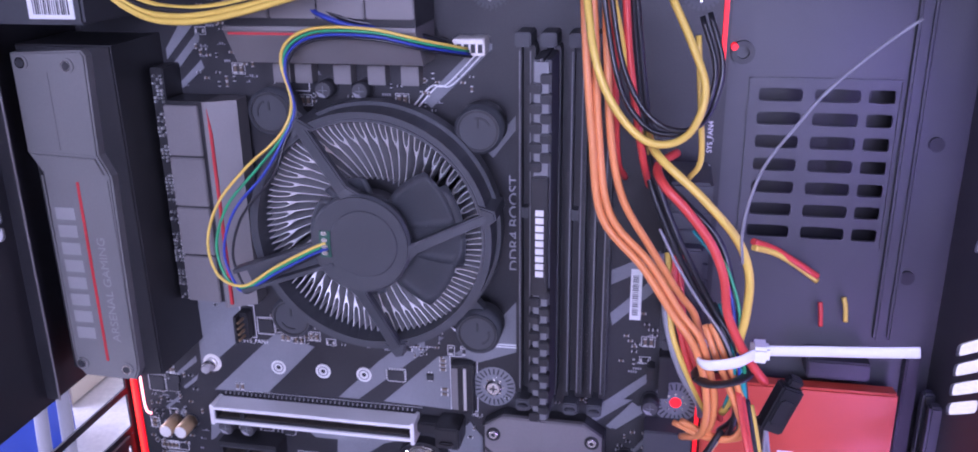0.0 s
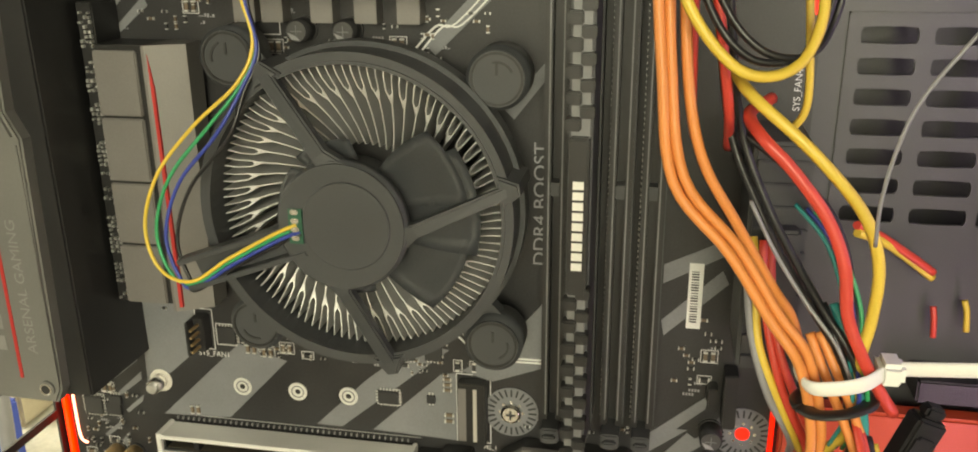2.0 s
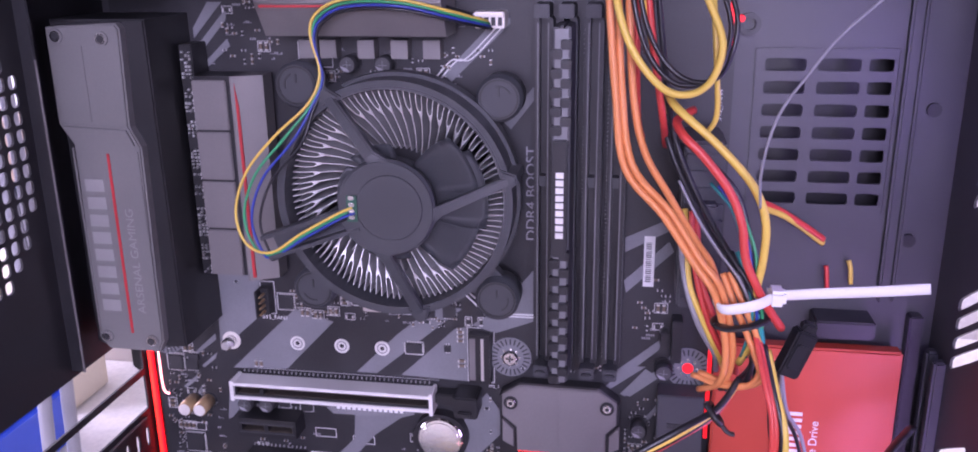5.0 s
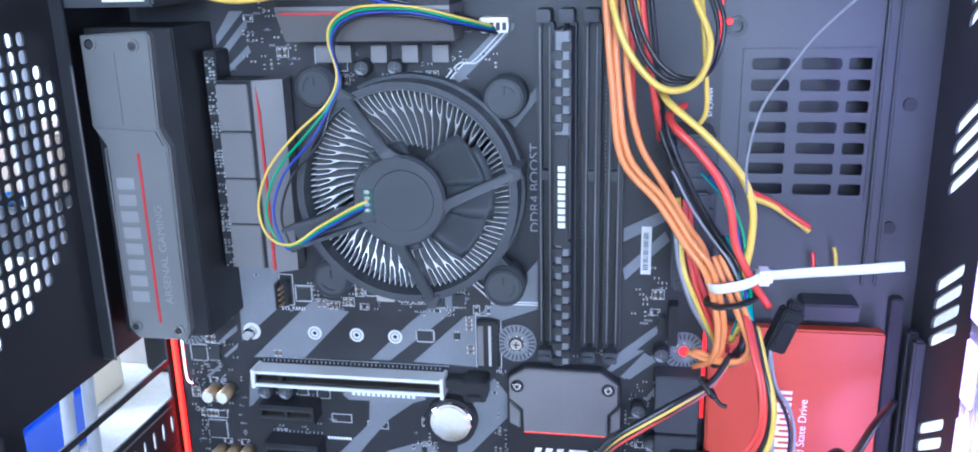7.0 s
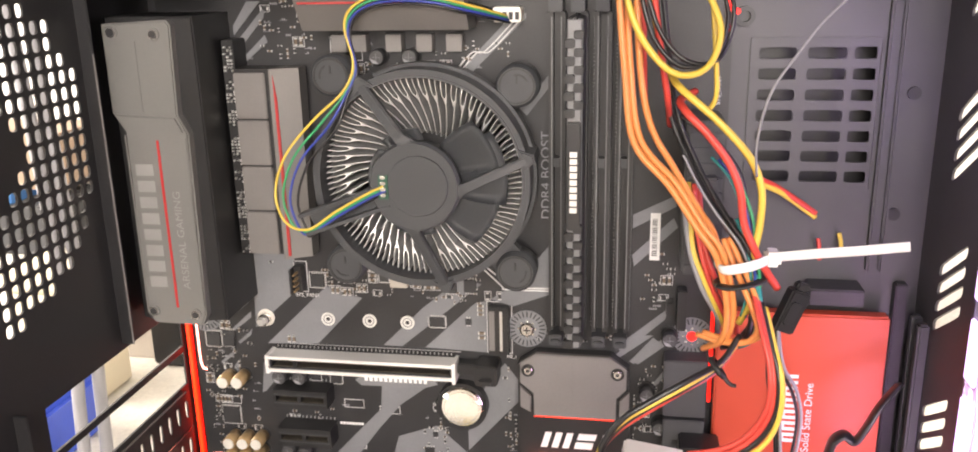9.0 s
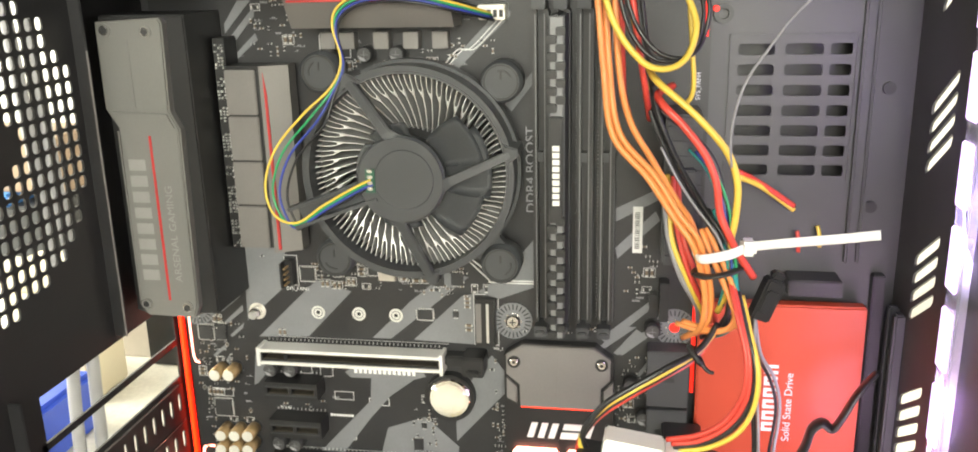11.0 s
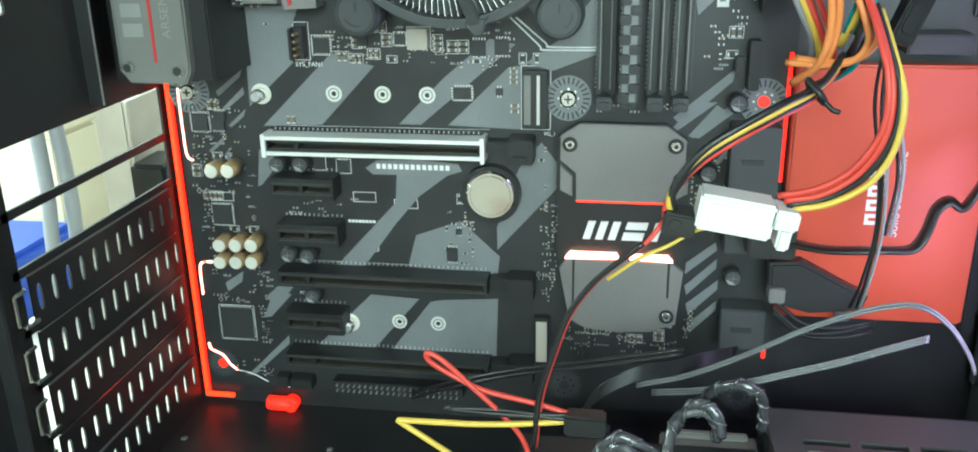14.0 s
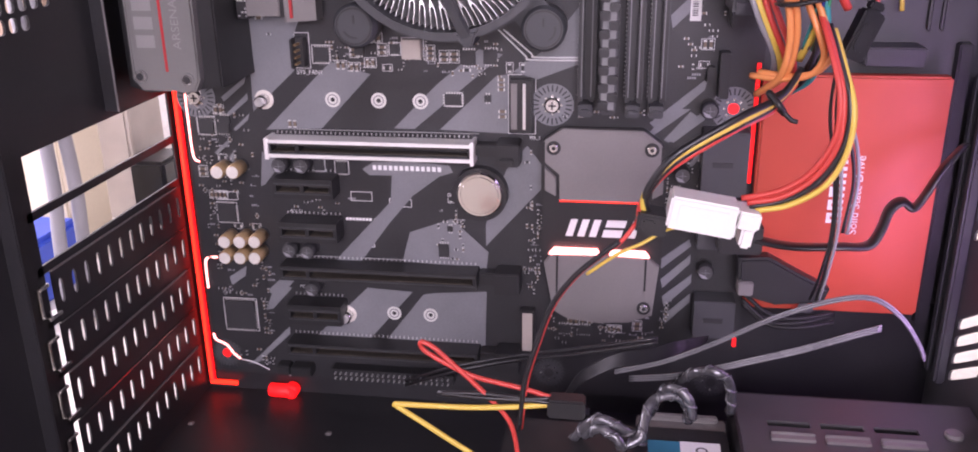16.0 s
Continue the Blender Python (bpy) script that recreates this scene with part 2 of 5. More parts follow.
def hole_plate(frame_of, u0, u1, v0, v1, nu, nv, holes, t, n=16, power=4.0):
    """A plate split into nu by nv cells; holes(i, j, u, v) gives None or the hole's half sizes and lean. frame_of maps (u, v, d) to a place."""
    b = bmesh.new()
    du, dv = (u1 - u0) / nu, (v1 - v0) / nv
    for i in range(nu):
        for j in range(nv):
            cu, cv = u0 + (i + 0.5) * du, v0 + (j + 0.5) * dv
            h = holes(i, j, cu, cv)
            if h is None:
                for d in (0, t):
                    b.faces.new([b.verts.new(frame_of(cu + su * du / 2, cv + sv * dv / 2, d)) for su, sv in ((-1, -1), (1, -1), (1, 1), (-1, 1))])
                continue
            hu, hv, lean = h
            loops = []
            for d in (0, t):
                outer, inner = [], []
                for k in range(n):
                    a = 2 * math.pi * k / n
                    c, s = math.cos(a), math.sin(a)
                    m = max(abs(c), abs(s))
                    e = (abs(c) ** power + abs(s) ** power) ** (-1 / power)
                    outer.append(b.verts.new(frame_of(cu + c / m * du / 2, cv + s / m * dv / 2, d)))
                    inner.append(b.verts.new(frame_of(cu + c * e * hu, cv + s * e * hv + lean * c * e * hu, d)))
                for k in range(n):
                    b.faces.new((outer[k], outer[(k + 1) % n], inner[(k + 1) % n], inner[k]))
                loops.append(inner)
            for k in range(n):
                b.faces.new((loops[0][k], loops[0][(k + 1) % n], loops[1][(k + 1) % n], loops[1][k]))
    bmesh.ops.remove_doubles(b, verts=b.verts[:], dist=1e-6)
    bmesh.ops.recalc_face_normals(b, faces=b.faces[:])
    return b


# ---- the room round the case ----
def slab(name, x0, x1, y0, y1, z0, z1, material, label, category="wall"):
    return solid(name, boxes((x0, x1, y0, y1, z0, z1)), material, label, category, kind="structure")


slab("floor", -1400, 1600, -2000, 800, -800, -780, WOOD, "brown wooden room floor", "floor")
slab("ceiling", -1400, 1600, -2000, 800, 1700, 1720, WALLP, "white painted ceiling", "ceiling")
slab("wall_north", -1400, 1600, 700, 720, -780, 1700, WALLP, "white painted room wall behind the case")
slab("wall_south", -1400, 1600, -2000, -1980, -780, 1700, WALLP, "white painted room wall")
# unseen window with a glowing pane, added to go with the frontal fill
win = tagged(new("unseen_window"), "unseen glowing window added in the wall behind the viewer", "window", kind="structure")
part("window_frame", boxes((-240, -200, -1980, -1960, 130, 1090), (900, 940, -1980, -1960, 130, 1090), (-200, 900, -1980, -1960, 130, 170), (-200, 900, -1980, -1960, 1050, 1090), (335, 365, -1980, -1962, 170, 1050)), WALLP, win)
part("pane", boxes((-200, 335, -1979, -1976, 170, 1050), (365, 900, -1979, -1976, 170, 1050)), mat("added_glow_pane", (0.9, 0.95, 1.0), 0.3, vary=0, bump=0, glow=1.2), win)
slab("wall_west", -1400, -1380, -1980, 700, -780, 1700, WALLP, "white painted room wall")
slab("wall_east", 1580, 1600, -1980, 700, -780, 1700, WALLP, "white painted room wall")
desk = thing("table", "pale laminate table carrying the open computer case", "table")
part("tabletop", boxes((-500, 900, -300, 450, -60, -38), bevel=3), LAMINATE, desk)
for lx in (-470, 840):
    for ly in (-270, 400):
        part("leg", boxes((lx, lx + 40, ly, ly + 40, -780, -60), bevel=2), WOOD, desk)

# ---- the case ----
X_REAR, X_FRONT, Y_TRAY = -8.0, 326.0, 8.0


def on_tray(u, v, d):
    return Vector((u, Y_TRAY + d, v)) * 0.001


def on_rear(u, v, d):
    return Vector((X_REAR - d, u, v)) * 0.001


def on_front(u, v, d):
    return Vector((X_FRONT + d, u, v)) * 0.001


tray = tagged(new("wall_tray"), "grey painted steel motherboard tray with slotted vent", "case wall", kind="structure")
for row in ((-8, 253.5, 8, 9, -22, 350), (301.5, 326, 8, 9, -22, 350), (253.5, 301.5, 8, 9, -22, 201), (253.5, 301.5, 8, 9, 260, 350)):
    part("panel", boxes(row), TRAYM, tray)
grille = bmesh.new()
for u0, u1, half in ((253.5, 272.5, 7.4), (272.5, 291.5, 7.6), (291.5, 301.5, 4.3)):
    merge(grille, hole_plate(on_tray, u0, u1, 201, 260, 1, 7, lambda i, j, u, v: (half, 2.35, 0), 1.0, 16, 9.0))
part("vent_grille", grille, TRAYM, tray)
part("vent_rim", boxes((252.0, 252.8, 7.2, 8, 200, 262), (252.0, 303, 7.2, 8, 261.2, 262), (302.2, 303, 7.2, 8, 200, 261.2), bevel=0.2), TRAYM, tray)
part("tray_ridge", boxes((304, 306, 4.5, 8, 165, 345), (309, 311, 5.5, 8, 165, 345), bevel=0.8), TRAYM, tray)
# black strips laid over the low tray in place of its shade
part("lower_shade_strip", boxes((-7.9, 244, 6.4, 7.8, -12.9, 2), (244, 325.9, 6.4, 7.8, -12.9, 50)), BLACKSTEEL, tray)
part("side_cover", boxes((-8, 326, 24, 25, -22, 350)), BLACKSTEEL, tray)
part("standoff_ring", ring(249, 270.5, 2.2, 4.0, 5.5, 8, 24), BLACKSTEEL, tray)
part("standoff_light", disc(246, 272.5, 1.2, 5, 8, 12), LEDDIM, tray, "small red light")
for bx, bz in ((313, 190), (316, 240)):
    part("tray_screw", disc(bx, bz, 2.6, 6.5, 8, 12), BLACKSTEEL, tray)

rear = tagged(new("wall_rear"), "black painted steel rear wall with fan grille", "case wall", kind="structure")


def vent(i, j, u, v):
    r = math.hypot(u + 108, v - 231)
    return (2.25, 2.45, 0) if 17 < r < 60 else None


part("grille", hole_plate(on_rear, -172, -44, 162, 290, 20, 20, vent, 1.0, 16, 3.2), BLACKSTEEL, rear)
part("panel", boxes((-9, -8, -44, 30, 136, 350), (-9, -8, -190, -172, -22, 350), (-9, -8, -172, -44, 290, 350), (-9, -8, -172, -44, 136, 162), (-9, -8, -172, -100.8, -22, 136), (-9, -8, 2, 30, -22, 136)), BLACKSTEEL, rear)
part("slot_bar", boxes(*[(-9, -8, -104, 2, z, z + 3.2) for z in (113.3, 93.4, 73.4, 53.2, 33, 13)], (-9, -8, -104, 2, -22, -5)), BLACKSTEEL, rear)
part("stiffening_flange", boxes((-9, -2.6, -47, -45.8, 139, 290), bevel=0.4), BLACKSTEEL, rear)
# pale strip that imitates the glint on the flange's edge
part("flange_glint", boxes((-2.8, -2.2, -47.2, -46.6, 139, 262)), SINK, rear)
part("outer_flange", boxes((-9, -2.6, -118, -116.5, -22, 142), bevel=0.4), BLACKSTEEL, rear)

for k in range(5):
    zc = 84.6 - 20.1 * k
    cover = thing("slot_cover", "black perforated steel expansion slot cover with bright bent tab", "slot cover", "expansion slot covers")
    part("plate", hole_plate(on_rear, -98, 1, zc - 8.9, zc + 8.9, 12, 1, lambda i, j, u, v: (1.25, 4.6, 0), -0.8, 16, 3.0), BLACKSTEEL, cover)
    part("bent_tab", boxes((-7.8, -6.2, -108, -106.4, zc - 5.4, zc + 5.6), (-7.9, -4.6, -106.6, -99, zc - 6.8, zc - 5.2), (-7.9, -6.0, -106.8, -101.5, zc + 4.6, zc + 6.2), bevel=0.35), STEEL, cover, "bright bare steel tab")
    part("bright_fold", boxes((-7.9, -6.9, -98, -2, zc + 8.7, zc + 9.2)), STEEL if k in (1, 3) else SINK, cover)

front = tagged(new("wall_front"), "dark painted steel front wall with slanted slots", "case wall", kind="structure")
part("panel", boxes((326, 327, -190, -46, -14, 350)), TRAYM, front)
part("panel", boxes((326, 327, -14, 30, -14, 350)), TRAYM, front)


def on_slant(u, v, d):
    return Vector((X_FRONT + d, u, v - 0.63 * (u + 30))) * 0.001


part("slotted_strip", hole_plate(on_slant, -46, -14, -11.5, 338.1, 1, 46, lambda i, j, u, v: (13.4, 2.5, 0) if j % 8 in (0, 1, 6, 7) else None, 1.0, 16, 8.0), TRAYM, front)
solid("wall_bottom", boxes((-9, 327, -190, 31, -14, -13)), BLACKSTEEL, "black painted steel case floor", "case wall", kind="structure")
solid("wall_top", boxes((-9, 327, -190, 31, 350, 351)), BLACKSTEEL, "black painted steel case top", "case wall", kind="structure")
for sx, sz in ((-2, -12.6), (64, -12.6)):
    solid("floor_screw", boxes((sx - 1.3, sx + 1.3, -29.3, -26.7, sz - 0.4, sz + 0.8), bevel=0.4), SINK, "small steel screw in the case floor", "screw", "floor screws")

# ---- motherboard ----
board = thing("motherboard", "black motherboard printed with grey diagonal stripes", "motherboard")
part("circuit_board", boxes((0, 244, 0, 1.6, 0, 305)), PCB, board)


stripe_depth = iter(range(100))


def stripe(points):
    part("printed_stripe", prism(points, -0.12 - 0.004 * next(stripe_depth), 0.05), INK, board)


stripe([(33, 169), (56, 169), (53, 162), (52, 147), (32, 129)])
stripe([(37, 121), (68, 151), (85, 146), (62, 122)])
stripe([(94, 123), (113, 142), (131, 157), (141, 155), (103, 123)])
stripe([(114, 123), (138, 146), (143, 147), (143, 122)])
stripe([(145, 148), (172, 167), (173, 152), (155, 145)])
stripe([(34, 111), (45, 109), (34, 96), (32, 95)])
stripe([(92, 102), (114, 103), (101, 93), (90, 80), (76, 61), (64, 61), (91, 90)])
stripe([(99, 76), (118, 83), (134, 68), (133, 60), (95, 62)])
stripe([(142, 106), (151, 117), (157, 109), (157, 98), (133, 71), (133, 81)])
stripe([(18, 135), (30, 144), (29, 141), (19, 133)])
stripe([(20, 128), (30, 137), (30, 134), (20, 126)])
stripe([(22, 121), (30, 128), (29, 125), (23, 120)])
stripe([(12, 110), (19, 116), (20, 115), (13, 109)])
stripe([(15, 104), (22, 112), (22, 108), (16, 104)])
stripe([(12, 50), (21, 56), (20, 51), (13, 46)])
stripe([(28, 34), (35, 49), (42, 46), (32, 35)])
stripe([(19, 6), (39, 26), (39, 22), (21, 5)])
stripe([(78, 48), (99, 47), (77, 21), (50, 20), (65, 35)])
stripe([(109, 47), (133, 49), (132, 22), (120, 20), (85, 21), (104, 46)])
stripe([(30, 44), (41, 54), (47, 54), (35, 40)])
stripe([(201, 124), (210, 134), (217, 134), (203, 123)])
stripe([(207, 121), (217, 133), (220, 131), (209, 120)])
stripe([(217, 110), (222, 117), (223, 115), (219, 110)])
stripe([(208, 68), (220, 78), (221, 75), (209, 64)])
stripe([(209, 59), (221, 71), (221, 67), (210, 55)])
stripe([(210, 51), (222, 62), (222, 58), (211, 46)])
stripe([(211, 42), (222, 53), (222, 49), (212, 38)])
stripe([(207, 189), (225, 198), (225, 193), (207, 183)])
stripe([(207, 171), (224, 188), (226, 184), (208, 166)])
stripe([(201, 128), (223, 147), (222, 142), (204, 125)])
stripe([(208, 121), (224, 135), (223, 130), (211, 120)])
stripe([(35, 269), (42, 279), (48, 279), (35, 265)])
stripe([(35, 261), (50, 277), (49, 272), (37, 259)])
stripe([(38, 255), (49, 265), (50, 262), (40, 254)])
stripe([(136, 252), (157, 273), (162, 273), (162, 271), (139, 249)])
stripe([(159, 234), (173, 250), (173, 245), (162, 231)])
stripe([(160, 160), (172, 175), (172, 164), (163, 153)])

HOLES = [(6.35, 134.62), (161.29, 134.62), (233.68, 134.62), (6.35, 10.16), (161.29, 10.16), (233.68, 10.16), (233.68, 292.1), (161.29, 292.1)]
for k, (hx, hz) in enumerate(HOLES):
    pad = part("mounting_pad", disc(hx, hz, 8.8 if k in (0, 1, 2) else 7.0, -0.3, 0, 32), INK if k in (0, 1, 2) else SATIN, board)
    ticks = bmesh.new()
    for a in range(0, 360, 15):
        c, s = math.cos(radians(a)), math.sin(radians(a))
        merge(ticks, prism([(hx + 5.6 * c - 0.3 * s, hz + 5.6 * s + 0.3 * c), (hx + 8.2 * c - 0.3 * s, hz + 8.2 * s + 0.3 * c), (hx + 8.2 * c + 0.3 * s, hz + 8.2 * s - 0.3 * c), (hx + 5.6 * c + 0.3 * s, hz + 5.6 * s - 0.3 * c)], -0.42, -0.25))
    part("pad_print", ticks, PCB, pad)
    dots = bmesh.new()
    for a in range(0, 360, 45):
        merge(dots, disc(hx + 3.7 * math.cos(radians(a)), hz + 3.7 * math.sin(radians(a)), 0.5, -0.55, -0.3, 8))
    part("dot_ring", dots, STEEL, pad)
    if k in (2, 3):
        # glowing disc in place of red light coming through the hole
        part("light_hole", disc(hx, hz, 2.2, -0.5, -0.2, 16), LEDDIM, pad, "hole glowing red")
    elif k in (0, 1):
        screw = thing("board_screw", "bright steel cross-head screw holding the motherboard", "screw", "board screws")
        part("head", disc(hx, hz, 3.3, -2.3, -0.35, 20, bevel=0.7), STEEL, screw)
        part("cross", boxes((hx - 1.6, hx + 1.6, -2.4, -2.2, hz - 0.3, hz + 0.3), (hx - 0.3, hx + 0.3, -2.45, -2.2, hz - 1.6, hz + 1.6)), CHIP, screw)
    else:
        part("hole", disc(hx, hz, 2.2, -0.5, -0.2, 16), CHIP, pad)


def slot(x0, x1, z0, z1, label, key=12.0):
    """A socket with an open contact channel, bridged by the key."""
    zc, half = (z0 + z1) / 2, 1.5
    s = part("expansion_slot", boxes((x0, x1, -4, 0, z0, z1), (x0, x1, -10.6, -4, z0, zc - half), (x0, x1, -10.6, -4, zc + half, z1), (x0, x0 + 1.6, -10.6, -4, zc - half, zc + half), (x1 - 1.6, x1, -10.6, -4, zc - half, zc + half), (x0 + key, x0 + key + 1.8, -10.4, -4, zc - half, zc + half)), PLASTIC, board, label)
    rows = []
    for x in np.arange(x0 + 2.2, x1 - 2.2, 1.0):
        if not x0 + key - 0.8 < x < x0 + key + 2:
            rows += [(x, x + 0.5, -10.2, -5, zc + half - 0.35, zc + half + 0.02), (x, x + 0.5, -10.2, -5, zc - half - 0.02, zc - half + 0.35)]
    part("contact_lining", boxes(*rows), CONTACT, s)
    part("slot_ledge", boxes((x0 + 0.6, x1 - 0.6, -10.75, -10.5, zc + half + 0.5, zc + half + 0.9), (x0 + 0.6, x1 - 0.6, -10.75, -10.5, zc - half - 0.9, zc - half - 0.5)), SATIN, s)
    pins = [(x, x + 0.35, -0.8, 0, z1 + 0.8, z1 + 1.7) for x in np.arange(x0 + 1, x1 - 1, 2.0)]
    part("pin_strip", boxes(*pins), CHIPEDGE, s)
    return s


main = slot(41, 129, 112.6, 119, "steel-armoured long expansion slot")
part("steel_rim", boxes((40.4, 129.6, -11.8, -2, 118.2, 119.7), (40.4, 129.6, -11.8, -2, 111.9, 113.4), (40, 41.8, -12, -2, 111, 120.4), (128.4, 130, -12, -2, 110.6, 120.8), bevel=0.25), RIM, main, "bright steel armour rim")
part("latch", boxes((130, 139, -7, 0, 113.5, 118.5), (139, 149, -13, 0, 111, 120.5), (141, 147, -15, -13, 112.5, 115), bevel=0.6), PLASTIC, main)
slot(41.6, 68.2, 93.4, 102.1, "short black expansion slot")
slot(42.4, 68.7, 72.9, 82.2, "short black expansion slot")
slot(42.8, 68, 32.8, 42.4, "short black expansion slot")
for z0, z1 in ((54.5, 61.2), (16.4, 22.6)):
    s = slot(41, 130, z0, z1, "long black expansion slot")
    part("latch", boxes((130.5, 138, -7, 0, z0 + 0.5, z1 - 0.5), (138, 149, -12, 0, z0 - 1.5, z1 + 1.5), bevel=0.6), PLASTIC, s)

holder = part("battery_holder", ring(131.3, 96.2, 9.6, 11.8, -5.2, 0, 40), PLASTIC, board)
part("holder_base", boxes((121, 127, -3, 0, 84, 90), (118.6, 121.5, -4, 0, 92, 98), bevel=0.4), PLASTIC, holder)
cell = thing("coin_cell", "shiny silver coin cell battery in a black holder", "battery")
part("can", disc(131.3, 96.2, 9.9, -6.0, -2.2, 48, bevel=0.7), CHROME, cell)
part("terminal", disc(131.3, 96.2, 8.2, -6.25, -5.9, 40, bevel=0.2), CHROME, cell)


def capacitor(x, z, r, h, side, top, label):
    c = part("capacitor", disc(x, z, r, -h, 0, 20, bevel=0.5), side, board, label)
    part("capacitor_top", disc(x, z, r * 0.86, -h - 0.12, -h + 0.3, 20), top, c)
    if top is DARKTOP:
        part("vent_mark", boxes((x - r * 0.5, x + r * 0.5, -h - 0.22, -h, z - 0.12, z + 0.12), (x - 0.12, x + 0.12, -h - 0.25, -h, z - r * 0.5, z + r * 0.5)), INK, c)
        part("polarity_mark", prism([(x - r * 0.8, z - r * 0.1), (x - r * 0.45, z - r * 0.68), (x + r * 0.3, z - r * 0.78), (x, z - r * 0.4)], -h - 0.2, -h), PALEINK, c)
    part("capacitor_base", disc(x, z, r * 1.12, -0.9, 0, 20), CHIP, c)


for x, z in ((16.7, 104), (23.8, 104.2), (16.3, 71.5), (23.4, 71.8), (30.4, 72.1), (15.7, 63.8), (22.8, 64.1), (29.8, 64.4)):
    capacitor(x, z, 3.1, 10.5, GOLD, CAPTOP, "tan audio capacitor with a pale top")
for x, z in ((43.9, 106.7), (53.8, 107), (45, 67.3), (53.3, 67), (54, 48.8), (224, 135), (100, 256), (114, 256), (215, 108), (221, 92), (227, 66)):
    capacitor(x, z, 3.4, 7.5, CHIP, DARKTOP, "black can capacitor with a bare metal top")


def chip(x, z, w, d, h=1.2, leads=True, name="chip"):
    c = part(name, boxes((x - w / 2, x + w / 2, -h, 0, z - d / 2, z + d / 2), bevel=0.2), CHIP, board)
    if leads:
        rows = []
        for u in np.arange(-w / 2 + 0.6, w / 2 - 0.3, 1.1):
            rows += [(x + u, x + u + 0.45, -0.4, 0, z + d / 2, z + d / 2 + 0.9), (x + u, x + u + 0.45, -0.4, 0, z - d / 2 - 0.9, z - d / 2)]
        if w > 6:
            for u in np.arange(-d / 2 + 0.6, d / 2 - 0.3, 1.1):
                rows += [(x + w / 2, x + w / 2 + 0.9, -0.4, 0, z + u, z + u + 0.45), (x - w / 2 - 0.9, x - w / 2, -0.4, 0, z + u, z + u + 0.45)]
        part("lead_frame", boxes(*rows), CHIPEDGE, c)
    return c


def outline(x0, x1, z0, z1, w=0.25):
    part("printed_outline", boxes((x0, x1, -0.1, 0.02, z0, z0 + w), (x0, x1, -0.1, 0.02, z1 - w, z1), (x0, x0 + w, -0.1, 0.02, z0, z1), (x1 - w, x1, -0.1, 0.02, z0, z1)), WHITE, board)


for x, z, w, d in ((9.8, 122.1, 7, 7), (17.5, 121.5, 6, 5), (14.8, 82, 8.5, 8.5), (15.5, 31, 14.5, 14.5), (64.3, 154, 6.5, 6), (81, 156, 4.2, 4.2), (126.8, 153.5, 5.6, 6), (135.8, 154, 5.6, 6), (120, 136, 7, 4.6), (96, 156.7, 4, 4), (134.6, 136.8, 2.8, 2.8), (59.7, 106.5, 4.6, 6), (69.8, 104.9, 5, 5), (114.1, 68.2, 4.6, 6), (117.2, 78.5, 2.4, 2.4), (18.6, 125, 5, 3.4), (168, 33, 6, 4), (177, 33, 6, 4), (213, 106, 5, 8)):
    chip(x, z, w, d)
for r in ((73, 82.7, 89.7, 94.1), (90.3, 100.3, 87.6, 91.4), (5.5, 14, 118, 126.5), (10, 19.6, 77, 87), (7.5, 24, 22.5, 39.5), (53, 59.5, 148, 163), (60.3, 68.3, 150, 158), (116, 124, 133, 139), (10.5, 20.5, 88, 92), (78, 92, 254, 264), (143, 154.5, 122, 147), (57, 62.4, 102.8, 110.2), (66.6, 73, 101.8, 108), (111.4, 116.8, 64.6, 71.8), (93.4, 98.6, 154, 159.4), (98.8, 108.2, 152.6, 161.4), (80.2, 82.6, 68, 70.4), (7.5, 21, 22.4, 23.4), (40, 130.6, 121.4, 121.7), (41, 131, 62.4, 62.7), (36, 46, -0.4, 2.8), (150.6, 153.8, 99.2, 102.2)):
    outline(*r)
choke = chip(103.5, 157, 8, 8, 3.6, False, "choke")
choke.data.materials[0] = TAN
part("fan_header", boxes((54, 58.5, -5, 0, 149.3, 161.5), (54, 55.2, -9, -5, 149.3, 161.5), bevel=0.3), PLASTIC, board)
part("pin_strip", boxes(*[(56.2, 57, -10, -5, z, z + 0.8) for z in (151, 153.6, 156.2, 158.8)]), GOLD, board)
m2 = part("card_connector", boxes((144.3, 153.5, -4.5, 0, 123.2, 145.7), bevel=0.4), PLASTIC, board, "upright black card connector")
part("contact_strip", boxes((144.6, 147.2, -4.8, -4.2, 125, 144)), SINK, m2)
part("contact_slit", boxes((149.5, 150.7, -4.8, -4.2, 125, 144)), CHIPEDGE, m2)
m2b = part("card_connector", boxes((148.5, 155, -4.5, 0, 20, 43), bevel=0.4), PLASTIC, board)
part("contact_strip", boxes((149.5, 154, -4.8, -4.2, 23, 41.5)), TAN, m2b)
for x, z in ((68, 134.9), (88, 134.9), (106, 134.9), (90, 36), (107, 36)):
    pad = part("card_screw_hole", ring(x, z, 1.0, 3.3, -0.45, 0, 28), PALEMETAL, board, "round plated hole with a pale rim")
    part("hole_bottom", disc(x, z, 1.4, -0.2, 0, 16), CHIP, pad)
    part("rim_groove", ring(x, z, 1.9, 2.3, -0.55, -0.3, 28), INK, pad)
